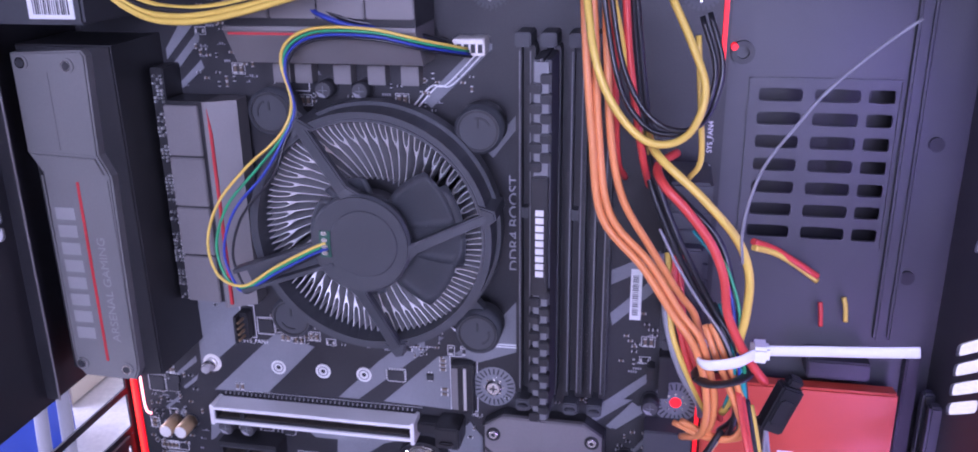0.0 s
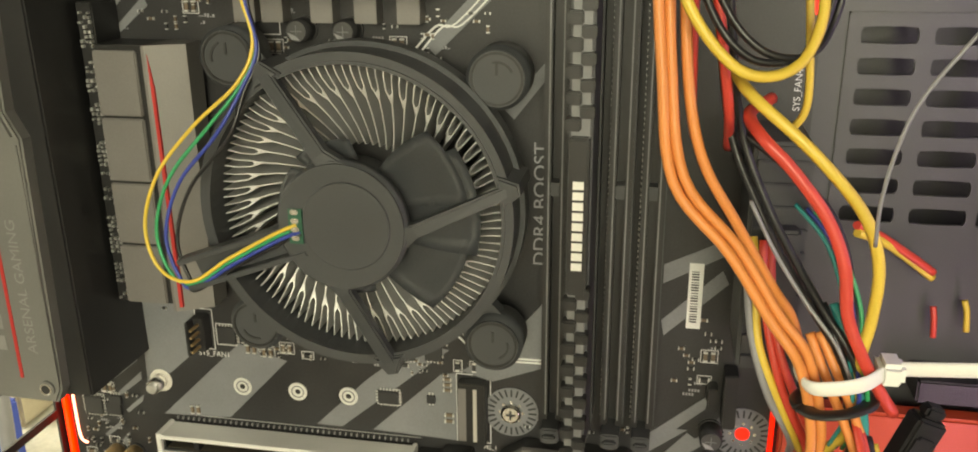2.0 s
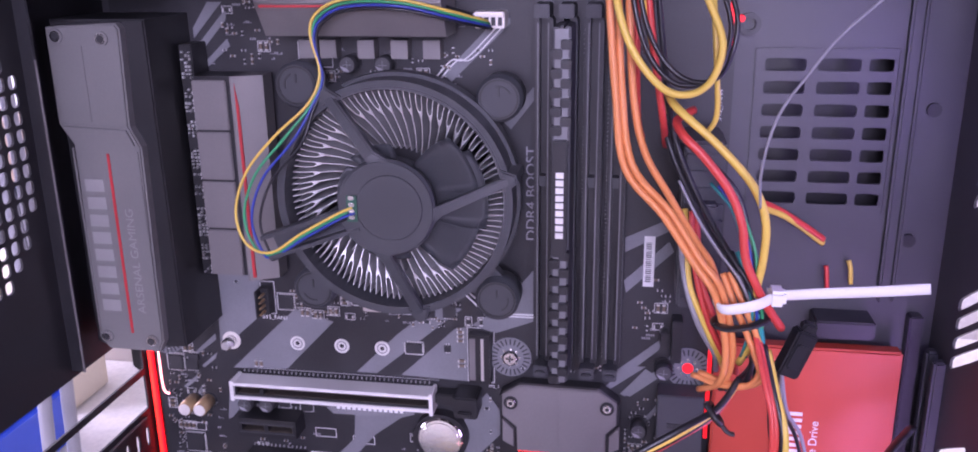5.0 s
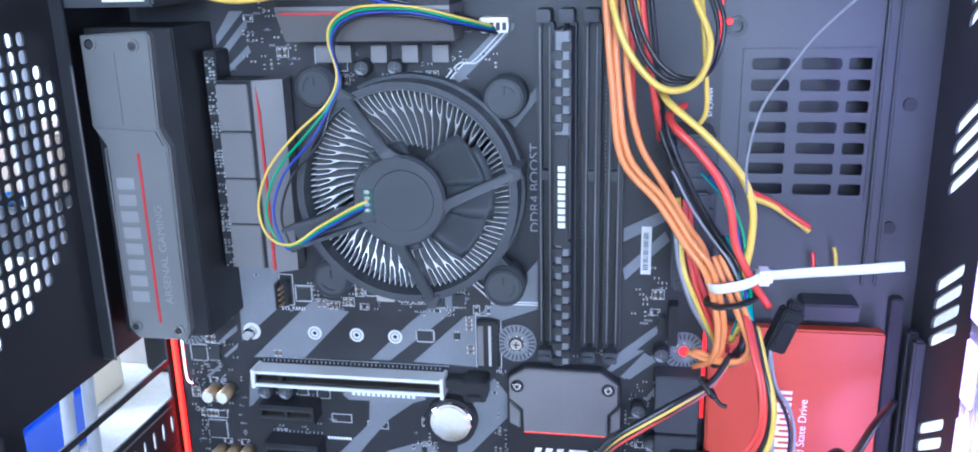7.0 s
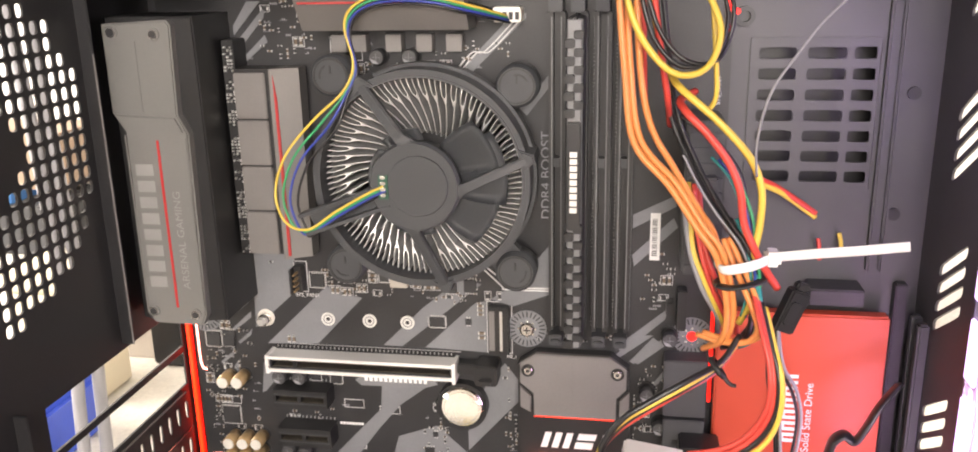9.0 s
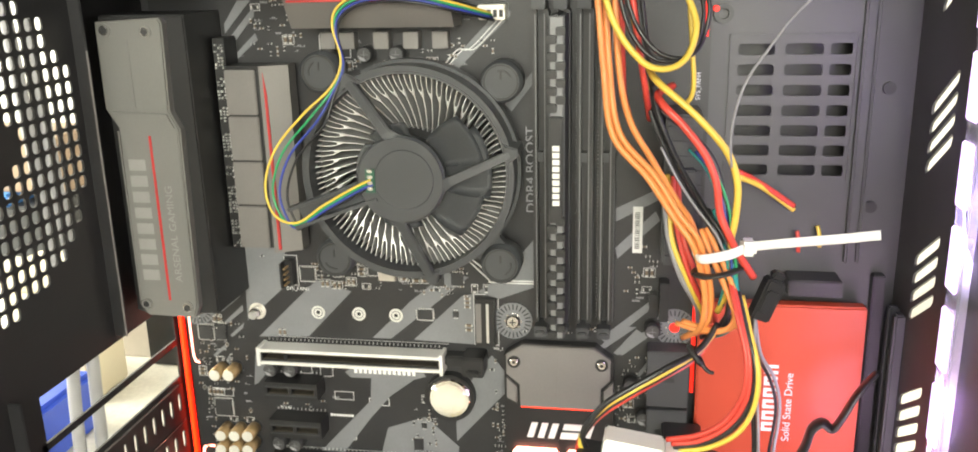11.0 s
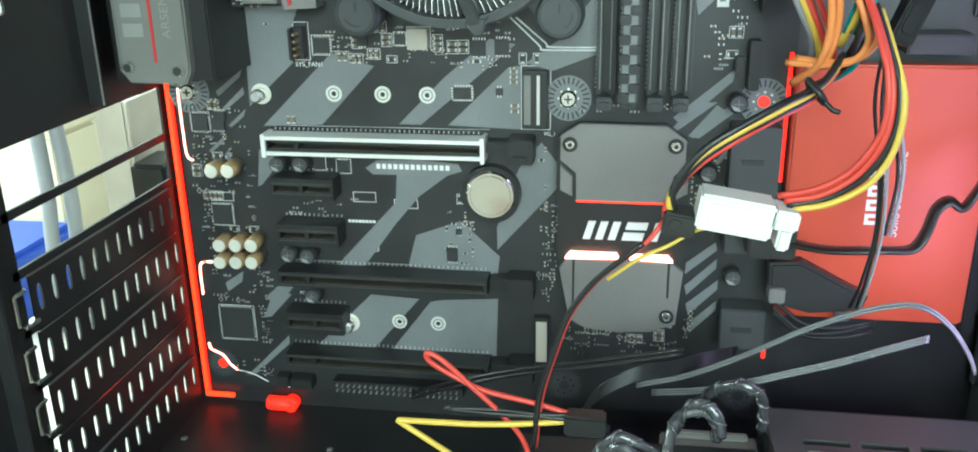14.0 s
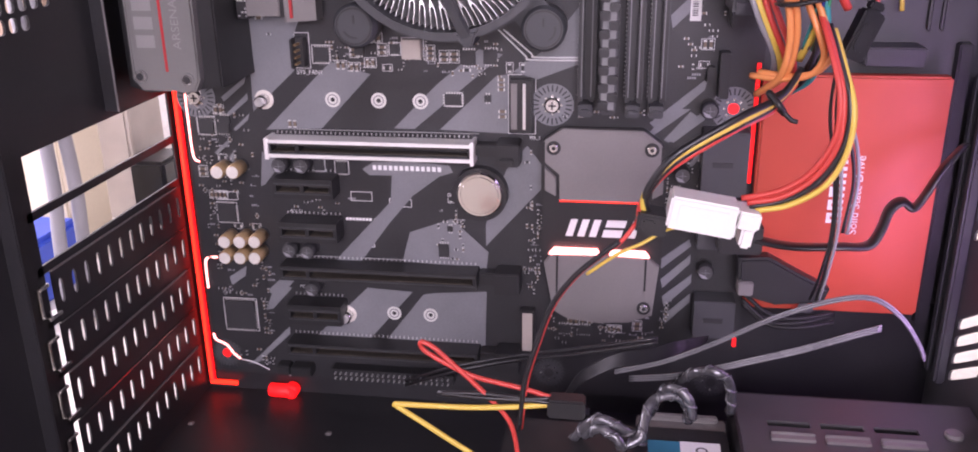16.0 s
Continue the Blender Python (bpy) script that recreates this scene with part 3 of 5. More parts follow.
for x, z in ((37.4, 134.3), (67.9, 34.2)):
    post = part("standoff", disc(x, z, 2.6, -5.5, 0, 20, bevel=0.3), STEEL, board, "small steel standoff with a screw")
    part("standoff_screw", disc(x, z, 1.9, -7, -5.4, 16, bevel=0.3), CHIPEDGE, post)
    part("standoff_pad", disc(x, z, 4.2, -0.3, 0, 20), CAPTOP, post)

# red light strips under the board's edges
# wide dim glowing strip stands for red light spilt on the tray
part("edge_light", boxes((-6.6, -3.8, 4, 5, -9.5, 138)), LEDDIM, board, "red glow behind the board edge")
part("edge_light", boxes((-6.0, -4.6, 3, 4, -7, 138)), LEDRED, board, "glowing red strip behind the board edge")
part("edge_light", boxes((-6, 8, 3, 4.2, -9.5, -7.6)), LEDRED, board, "glowing red strip behind the board edge")
for z0, z1 in ((104, 153), (262, 292), (29, 33)):
    part("edge_light", boxes((241.4, 242.8, -1.2, 0, z0, z1)), LEDDIM, board, "glowing red strip on the board edge")
part("trace_light", tube([(1.6, -0.2, 136), (1.5, -0.2, 120), (1.9, -0.2, 108), (4.4, -0.2, 105.5)], 0.45, 6), LEDHOT, board, "glowing red trace line")
part("trace_light", tube([(7.2, -0.2, 59.8), (2.2, -0.2, 59), (1, -0.2, 55), (0.9, -0.2, 44)], 0.5, 6), LEDHOT, board, "glowing red trace line")
part("trace_light", tube([(0.6, -0.2, 20), (1.5, -0.2, 17), (6.5, -0.2, 14.5), (9.8, -0.2, 10), (12.9, -0.2, 7.2)], 0.5, 6), LEDHOT, board, "glowing red trace line")
# glowing solid shaped like the red pool of light under the board
part("bottom_glow", merge(tube([(26, 1, -9.4), (31, 0.4, -9.2), (36.6, 1, -9.4)], 3.3, 14), disc(36.4, -9.4, 3.4, -2, 4, 20, bevel=0.8)), LEDDIM, board, "glowing shape standing for the red glow below the board edge")
part("trace_line", tube([(13, -0.1, 7), (20, -0.1, 5.5), (27, -0.1, 2)], 0.3, 5), WHITE, board)
for off in (0, 2.2):
    part("trace_line", tube([(139 + off, -0.1, 165), (150 + off, -0.1, 154.6 + off * 0.5), (152 + off, -0.1, 153 + off * 0.5), (173, -0.1, 153 + off * 0.5)], 0.35, 5), WHITE, board)
    part("trace_line", tube([(130 + off, -0.1, 247), (139 + off, -0.1, 257), (145 + off, -0.1, 258), (158 + off, -0.1, 271)], 0.35, 5), WHITE, board)

# small surface parts, scattered in their fields
SMD = boxes((-0.9, 0.9, -0.7, 0, -0.45, 0.45), bevel=0.1)
smd_mesh = bpy.data.meshes.new("resistor")
SMD.to_mesh(smd_mesh)
SMD.free()
smd_mesh.materials.append(CHIP)
END = boxes((-1.25, -0.85, -0.75, 0, -0.5, 0.5), (0.85, 1.25, -0.75, 0, -0.5, 0.5))
end_mesh = bpy.data.meshes.new("solder_end")
END.to_mesh(end_mesh)
END.free()
end_mesh.materials.append(CHIPEDGE)
brown_mesh = smd_mesh.copy()
brown_mesh.materials.clear()
brown_mesh.materials.append(CERAMIC)
rng = random.Random(4)


def surface_part(x, z, turn, size, mesh):
    r = new("resistor" if mesh is smd_mesh else "ceramic_capacitor", mesh)
    r.parent = board
    r.matrix_basis = pose(x * 0.001, 0, z * 0.001, 0, turn, 0) @ Matrix.Diagonal((size, 1, size, 1))
    new("solder_end", end_mesh).parent = r


def cluster(x, z, n, upright, size=1.35):
    """Alike surface parts side by side inside a printed frame."""
    step = 1.75 * size
    for k in range(n):
        o = (k - (n - 1) / 2) * step
        surface_part(x + (o if upright else 0), z + (0 if upright else o), 90 if upright else 0, size, brown_mesh if n > 1 else smd_mesh)
    a, c = n * step / 2 + 0.35, 1.25 * size + 0.55
    outline(*((x - a, x + a, z - c, z + c) if upright else (x - c, x + c, z - a, z + a)), 0.2)


for row in ((88.3, 161.2, 2, 1), (78.5, 156.1, 3, 0), (85.3, 150.8, 2, 1), (92.5, 148.8, 1, 0), (78.3, 148.7, 2, 1), (90.7, 156.2, 2, 0), (110.9, 155.1, 3, 0), (116.6, 153.7, 2, 0), (120.8, 153.8, 2, 0), (143.7, 149.6, 1, 1), (149.1, 149.6, 1, 1),
            (140.2, 142.6, 3, 0), (140.6, 130.3, 2, 0), (72.5, 149.5, 2, 1), (118, 92.5, 1, 1), (5.6, 101.2, 2, 0), (16, 129.4, 2, 1), (15.5, 107.9, 1, 0), (11.4, 90.4, 4, 1), (19.3, 75.6, 1, 0), (28, 75.6, 1, 0), (49.2, 124, 2, 1), (126, 148.4, 1, 0), (214, 96, 2, 1), (216, 88, 1, 0),
            (64, 262, 2, 1), (66, 276, 3, 0), (90, 250.6, 2, 1), (110, 249.6, 1, 0), (128, 252, 2, 1), (38.6, 170, 2, 0), (38.8, 186, 1, 1), (38.8, 204, 2, 0), (38.6, 226, 1, 1), (38.8, 246, 2, 0), (222, 160, 2, 1), (221, 152, 1, 0), (172, 37, 2, 1), (190, 34, 3, 1), (200, 36, 2, 0), (52, 290, 2, 1), (50, 276, 1, 0)):
    cluster(row[0], row[1], row[2], row[3] == 1, 1.15 if row[2] > 2 else 1.3)
FIELDS = [(68, 100, 146, 160, 10), (112, 142, 147, 152, 6), (4, 22, 88, 116, 12), (4, 12, 42, 62, 8), (24, 30, 70, 90, 6), (26, 30, 20, 40, 12), (6, 22, 40, 43, 7), (150, 157, 50, 92, 12), (118, 123, 60, 92, 9),
          (208, 214, 84, 100, 6), (62, 72, 255, 285, 12), (84, 140, 246, 264, 18), (36, 42, 160, 255, 12), (218, 228, 150, 172, 8), (160, 205, 28, 40, 18), (10, 30, 2, 16, 8), (165, 205, 130, 133, 10), (46, 60, 268, 300, 12), (209, 213, 36, 54, 10),
          (4, 30, 92, 132, 34), (5, 12, 62, 90, 12), (24, 32, 42, 60, 10), (151, 157, 46, 126, 22), (208, 224, 82, 120, 22), (212, 222, 138, 166, 6), (66, 142, 146, 165, 44), (112, 122, 62, 94, 12), (46, 72, 84, 92, 8), (160, 206, 26, 40, 20), (46, 62, 256, 270, 10), (132, 158, 250, 270, 10)]
for x0, x1, z0, z1, n in FIELDS:
    for _ in range(n):
        x, z = x0 + 1.6 * round(rng.uniform(0, x1 - x0) / 1.6), z0 + 2.2 * round(rng.uniform(0, z1 - z0) / 2.2)
        surface_part(x, z, rng.choice((0, 90)), rng.uniform(0.6, 0.9), rng.choice((smd_mesh, brown_mesh)))
for x0, x1, z0, z1, n in FIELDS:
    for _ in range(n // 3):
        x, z = rng.uniform(x0, x1), rng.uniform(z0, z1)
        part("printed_mark", boxes(*[(x + 0.9 * k, x + 0.9 * k + 0.6, -0.09, 0.02, z, z + rng.choice((0.9, 0.3, 0.9))) for k in range(rng.choice((2, 3, 4)))]), PALEINK, board)
for z0, z1 in ((171, 174), (177, 183), (187, 199), (203, 208), (211, 223), (228, 234), (238, 247), (251, 262)):
    for x in (35.6, 37.2, 38.6):
        part("pin_strip", boxes(*[(x + rng.uniform(-0.3, 0.3), x + rng.uniform(0.5, 0.9), -14.4 + rng.uniform(0, 0.5), -12.9, z, z + rng.uniform(0.5, 1.0)) for z in np.arange(z0, z1, 1.4) if rng.random() < 0.7] or [(x, x + 0.6, -14, -13, z0, z0 + 0.6)]), CHIPEDGE, board)
part("port_shell", boxes((34.6, 39.8, -13, 0, 170, 264), bevel=0.4), PLASTIC, board, "black rear port housing")
lettering("printed_text", "SYS_FAN1", 53, 145.6, -0.1, 2.6, 0, WHITE, board)
lettering("printed_text", "CPU_FAN1", 149, 269.6, -0.1, 2.2, 0, WHITE, board)
lettering("printed_text", "PCI_E2", 44, 90.6, -0.1, 2.0, 0, WHITE, board)
lettering("printed_text", "PCI_E3", 44.5, 83.2, -0.1, 2.0, 0, WHITE, board)
lettering("printed_text", "PCI_E4", 46, 46.5, -0.1, 2.0, 0, WHITE, board)
lettering("printed_text", "M2_1", 152, 119.8, -0.1, 2.0, 0, WHITE, board)
lettering("printed_text", "VER:1.0", 83, 80.5, -0.1, 1.9, 0, WHITE, board)
lettering("printed_text", "SYS_FAN4", 240.5, 236, -0.1, 2.6, 90, WHITE, board)
lettering("printed_text", "LED", 240.5, 226, -0.1, 3.4, 90, WHITE, board)
lettering("printed_text", "DDR4 BOOST", 171.6, 186, -0.14, 5.4, 90, PALEINK, board, "grey printed lettering", 1.16)
part("clear_sticker", prism([(79, 104.5), (82, 101.8), (113, 102.2), (119, 104.2), (117.5, 107.2), (100, 108.6), (84, 107.8)], -0.1, 0.0), mat("clear_sticker_film", (0.21, 0.215, 0.225), 0.22, vary=0.25), board, "glossy clear sticker")
for pts in bars(13, 31, 2.1, 0.34):
    part("printed_bar", prism([(83.3 + a, 104.3 + c) for a, c in pts], -0.14, 0.02), WHITE, board)
for pts in bars(8, 12, 1.2):
    part("printed_bar", prism([(70 + a, 80.6 + c) for a, c in pts], -0.14, 0.02), WHITE, board)
part("barcode_label", boxes((214.4, 218.6, -0.25, 0, 169, 190)), PAPER, board, "white paper barcode sticker")
for z in np.arange(171, 188, 0.85):
    part("barcode_bar", boxes((215.2, 217.4, -0.35, -0.2, z, z + rng.choice((0.25, 0.45)))), CHIP, board)

# chipset heatsink
TOPP = [(159.3, 122.6), (166.5, 127.3), (198.4, 127), (206, 121.6), (206, 112), (201.8, 107.5), (201.8, 97), (165.5, 97), (165.3, 108), (159.3, 113)]
chipset = thing("chipset_heatsink", "grey two-plate chipset heatsink with black band and red glowing bars", "heatsink")
part("base", prism([(158, 121), (166, 126), (199, 126), (207, 120), (208.5, 70), (206, 46), (183, 42.5), (163.5, 46), (158, 70)], -8.6, -0.8), PLASTIC, chipset)
part("upper_plate", prism(TOPP, -11, -8.2, 0.5), SINK, chipset, "satin grey metal plate")
part("side_wedge", prism([(159.3, 111), (163.9, 106.5), (163.9, 98.6), (159.3, 101)], -10.6, -8.2, 0.3), SINK, chipset, "satin grey wedge")
part("side_wedge", prism([(207.4, 111), (203.3, 106.5), (203.3, 98.6), (207.4, 101)], -10.6, -8.2, 0.3), SINK, chipset, "satin grey wedge")
part("lower_plate", prism([(159.3, 68.5), (162.5, 73), (202.5, 73), (207.6, 69), (205.6, 46.4), (196, 42.6), (183, 41.6), (170, 42.8), (163.5, 46.6)], -11, -8.2, 0.5), SINK, chipset, "satin grey metal plate")
part("plate_fold", boxes((182.2, 182.9, -11.35, -10.9, 97.4, 126.6)), SINK, chipset)
part("plate_fold", boxes((183, 183.6, -11.35, -10.9, 42.4, 72.4)), SINK, chipset)
for row in ((164.6, 165.4, -11.3, -8, 49, 73), (201.6, 202.4, -11.3, -8, 58, 73)):
    part("plate_groove", boxes(row), PLASTIC, chipset)
part("glow_bar", prism([(161.5, 73), (163.5, 75.4), (181.7, 75.4), (182.6, 73.6)], -11.4, -8), LEDHOT, chipset, "glowing red light bar")
part("glow_bar", prism([(186.8, 73.6), (187.6, 75.2), (201.5, 75.2), (203.4, 73)], -11.4, -8), LEDHOT, chipset, "glowing red light bar")
part("glow_edge", boxes((165.5, 201, -9.6, -8.5, 96.2, 97)), LEDRED, chipset, "thin glowing red edge")
for pts in ([(168.4, 82), (170.2, 88), (172.6, 88), (170.8, 82)], [(172.4, 82), (174.2, 88), (176.6, 88), (174.8, 82)], [(176.4, 82), (178.2, 88), (180.6, 88), (178.8, 82)],
            [(180.8, 82), (181.5, 84.6), (188, 84.6), (187.3, 82)], [(181.9, 85.6), (182.6, 88), (189.2, 88), (188.5, 85.6)], [(189.6, 82), (191.4, 88), (193.8, 88), (192, 82)]):
    part("emblem_bar", prism([(168.2 + 1.22 * (x - 168.4), 80.8 + 1.25 * (z - 82)) for x, z in pts], -9.2, -8.3), WHITE, chipset, "white emblem stroke")
for x, z in ((162.9, 119.4), (202.2, 119.6), (202, 50)):
    sc = part("plate_screw", disc(x, z, 2.9, -11.6, -10.8, 20), PLASTIC, chipset)
    part("screw_head", disc(x, z, 1.9, -12.1, -11.3, 16, bevel=0.3), STEEL, sc)
    part("screw_socket", disc(x, z, 0.9, -12.2, -11.9, 6), CHIP, sc)

# drive ports at the board's edge
for z0, z1, x0 in ((101, 127.5, 222), (78, 99.5, 222.3), (37.5, 54.5, 223)):
    port = part("drive_port", boxes((x0, 240, -11.5, 0, z0, z1), bevel=0.5), SATIN, board, "dark grey drive port block")
    part("port_slot", boxes((x0 + 4, x0 + 12, -11.9, -11.3, (z0 + z1) / 2 - 1, (z0 + z1) / 2 + 1)), CHIP, port)
part("port_plug", boxes((239.5, 245.5, -17, -8, 60.5, 66.5), bevel=0.5), SINK, board, "pale grey plug")
part("power_socket", boxes((229, 240, -10, 0, 168, 226), bevel=0.5), PLASTIC, board, "black main power socket")
part("edge_header", boxes((226.5, 230.5, -8, 0, 140, 158), (222, 225, -6, 0, 146, 152), bevel=0.4), PLASTIC, board)
part("front_header", boxes((60, 118, -7, 0, 3.5, 8.5), (40, 50, -7, 0, 3, 8), (33, 39, -6, 0, 3, 8), bevel=0.4), PLASTIC, board)
part("pin_strip", boxes(*[(x, x + 0.6, -9, -6.5, 4.4 + dz, 5 + dz) for x in np.arange(62, 117, 2.54) for dz in (0, 2.5)]), CHIPEDGE, board)

# ---- memory ----
for k, x in enumerate((175.2, 184.0, 193.6, 202.8)):
    s = part("memory_slot", boxes((x - 3.4, x + 3.4, -4, 0, 138, 274), bevel=0.25), PLASTIC, board, "black memory slot")
    part("slot_wall", boxes((x - 3.4, x - 1.2, -8.5, -3.9, 138, 274), bevel=0.25), PLASTIC, s)
    part("slot_wall", boxes((x + 1.2, x + 3.4, -8.5, -3.9, 138, 274), bevel=0.25), PLASTIC, s)
    part("slot_latch", boxes((x - 2.8, x + 2.8, -14 if k != 1 else -10, 0, 133, 138), (x - 2, x + 2, -16 if k != 1 else -11, -10, 134, 136.4), bevel=0.5), SATIN, s)
    part("slot_latch", boxes((x - 2.8, x + 2.8, -14, 0, 274, 279), bevel=0.5), SATIN, s)
    part("contact_strip", boxes(*[(x - 3.6, x - 3.3, -6, -5, z, z + 0.5) for z in np.arange(140, 272, 1.7)]), CHIPEDGE, s)
    part("slot_edge", boxes((x + 3.4, x + 3.7, -8.2, -0.2, 139, 273)), SATIN, s)
    part("slot_line", boxes((x - 2.1, x - 1.7, -8.62, -8.4, 140, 272), (x + 1.7, x + 2.1, -8.62, -8.4, 140, 272)), SPREADER, s)
    part("key_block", boxes((x - 1.2, x + 1.2, -8.6, -3, 211, 215)), SATIN, s)
ram = thing("memory_module", "black memory module with notched heat spreader and white lettering", "memory module")
part("module_board", boxes((183.4, 184.6, -30, -4, 139, 273)), PCB, ram)
for x0, x1 in ((180.9, 183.3), (184.7, 187.1)):
    part("heat_spreader", boxes((x0, x1, -29, -8, 139.5, 272.5), bevel=0.3), SATIN, ram, "black aluminium heat spreader")
part("top_cap", boxes((181.4, 186.6, -33, -28, 191, 234), bevel=0.5), PLASTIC, ram)
part("spreader_web", boxes((181.6, 186.4, -30.4, -28, 140, 272)), SPREADER, ram, "grey aluminium web between the teeth")
for z in [*np.arange(140, 188, 6.6), *np.arange(235.5, 268, 6.6)]:
    part("spreader_tooth", boxes((180.4, 184.2, -32.4, -28, z, z + 3.4), bevel=0.4), PLASTIC, ram)
    part("spreader_tooth", boxes((183.8, 187.6, -32.4, -28, z + 3.3, z + 6.5), bevel=0.4), PLASTIC, ram)
for i, pts in enumerate(bars(9, 25, 3.0, 0.24)):
    a0, a1 = pts[0][0], pts[1][0]
    part("lettering_bar", boxes((182.6, 185.4, -33.25, -32.9, 223 - a1, 223 - a0)), PALEMETAL, ram, "white lettering block")

# ---- processor cooler ----
CX, CZ = 122.6, 209.6
cooler = thing("processor_cooler", "round stock processor cooler with black fan frame and silver fins", "cooler")


def fin_mesh():
    w = 0.19
    stem = [(17.5, -13), (22, -8.6), (27, -4.6), (31, -1.8)]
    out = [(34.2, 2.4), (37.6, 4.2), (41.4, 5.2)]
    low = [(34.2, -0.7), (37.6, 0.9), (41.4, 1.9)]

    def side(r, deg, q):
        a = radians(deg)
        return (r * math.cos(a) - q * math.sin(a), r * math.sin(a) + q * math.cos(a))

    pts = [side(r, d, -w) for r, d in stem + low] + [side(r, d, w) for r, d in low[::-1]] + [side(33.2, 0.3, 0)]
    pts += [side(r, d, -w) for r, d in out] + [side(r, d, w) for r, d in out[::-1]] + [side(r, d, w) for r, d in stem[::-1]]
    fin = prism(pts, -24.5, -5)
    for v in fin.verts:
        if v.co.y < -0.01:
            v.co.y += 0.0002 * max(0.0, 38 - 1000 * math.hypot(v.co.x, v.co.z))
    return fin


fins = bpy.data.meshes.new("fin")
fb = fin_mesh()
fb.to_mesh(fins)
fb.free()
fins.materials.append(FIN)
for k in range(54):
    f = new("fin", fins)
    f.parent = cooler
    f.matrix_basis = pose(CX * 0.001, 0, CZ * 0.001, 0, 360 / 54 * k, 0)
part("core", disc(CX, CZ, 17, -12, -1.5, 40), CHIP, cooler)
fan = part("fan_frame", ring(CX, CZ, 41.6, 44.6, -32, -21, 72), FANBLK, cooler, "black ring-shaped fan frame")
part("inner_lip", ring(CX, CZ, 41.4, 42.3, -32.6, -30, 72), FANBLK, fan)
part("lower_ring", ring(CX, CZ, 42.2, 46.0, -21, -15, 72), FANBLK, fan)
rotor = part("fan_rotor", disc(CX, CZ, 15.5, -38, -25, 40), BLADE, cooler)
# blade sizes are uneven to fit the dark right side in the camera's view
for at, tip, wide, sweep in ((-62, 33.5, 54, 14), (-22, 36, 56, 8), (14, 33.2, 46, -6), (78, 22, 50, 10), (130, 21, 50, 10), (181, 21, 50, 10), (233, 22, 50, 10)):
    b = bmesh.new()
    rows = []
    for r in np.linspace(15, tip, 9):
        u = (r - 15) / (tip - 15)
        a, w = radians(at + sweep * u), radians(wide * (1 - 0.12 * u * u))
        rows.append([b.verts.new(((CX + r * math.cos(a + w * s)) * 0.001, (-32.5 + 0.5 * s - 1.0 * u) * 0.001, (CZ + r * math.sin(a + w * s)) * 0.001)) for s in (0, 0.17, 0.33, 0.5, 0.67, 0.83, 1)])
    for p, q in zip(rows, rows[1:]):
        for j in range(6):
            b.faces.new((p[j], p[j + 1], q[j + 1], q[j])).smooth = True
    bmesh.ops.solidify(b, geom=b.faces[:], thickness=0.001)
    part("fan_blade", b, BLADE, cooler, "dark curved fan blade")
hub = part("hub_plate", disc(CX, CZ, 18.0, -41.5, -37.5, 56, bevel=0.8), FANBLK, cooler, "round black hub plate")
part("hub_disc", disc(CX + 1.5, CZ + 0.4, 12.2, -41.9, -41, 40, bevel=0.3), FANBLK, hub)
for a, w0, w1 in ((120, 2.2, 2.0), (12.5, 1.9, 1.7), (-78, 2.2, 2.1)):
    c, s = math.cos(radians(a)), math.sin(radians(a))
    foot, root = Vector((45 * c, 45 * s)), Vector((17 * math.cos(radians(a - 18)), 17 * math.sin(radians(a - 18))))
    way = (foot - root).normalized()
    across = Vector((-way.y, way.x))
    line = [root - way * 7 + across * (w0 + 4), root + way * 3 + across * w0, foot + across * w1, foot - across * w1, root + way * 3 - across * w0, root - way * 7 - across * (w0 + 4)]
    arm = prism([(CX + q.x, CZ + q.y) for q in line], -41, -37.5, 0.5)
    for v in arm.verts:
        v.co.y += 0.007 * max(0.0, (math.hypot(v.co.x * 1000 - CX, v.co.z * 1000 - CZ) - 18) / 26)
    part("fan_arm", arm, FANBLK, cooler)
    part("arm_foot", prism([(CX + r * c - q * s, CZ + r * s + q * c) for r, q in ((42, 4.5), (47.5, 1.5), (47.5, -1.5), (42, -4.5))], -34, -17, 0.6), FANBLK, cooler)
a = 200
c, s = math.cos(radians(a)), math.sin(radians(a))
for q in (-4.0, 4.0):
    part("cable_guide_wall", prism([(CX + r * c - (q + e) * s, CZ + r * s + (q + e) * c) for r, e in ((12, 0.8), (50, 0.8), (50, -0.8), (12, -0.8))], -42, -36, 0.3), FANBLK, cooler)
part("cable_guide_floor", prism([(CX + r * c - q * s, CZ + r * s + q * c) for r, q in ((13, 4), (47, 4), (47, -4), (13, -4))], -37.6, -36.4), FANBLK, cooler)
part("plug_board", boxes((CX - 14.2, CX - 10.4, -42.2, -40.5, CZ - 5, CZ + 4.6)), mat("green_plug_board", (0.02, 0.09, 0.055), 0.45), cooler)
part("joint_strip", boxes(*[(CX - 13.4, CX - 11.2, -43, -42, CZ - 4 + 2.4 * k, CZ - 2.6 + 2.4 * k) for k in range(4)], bevel=0.3), STEEL, cooler)
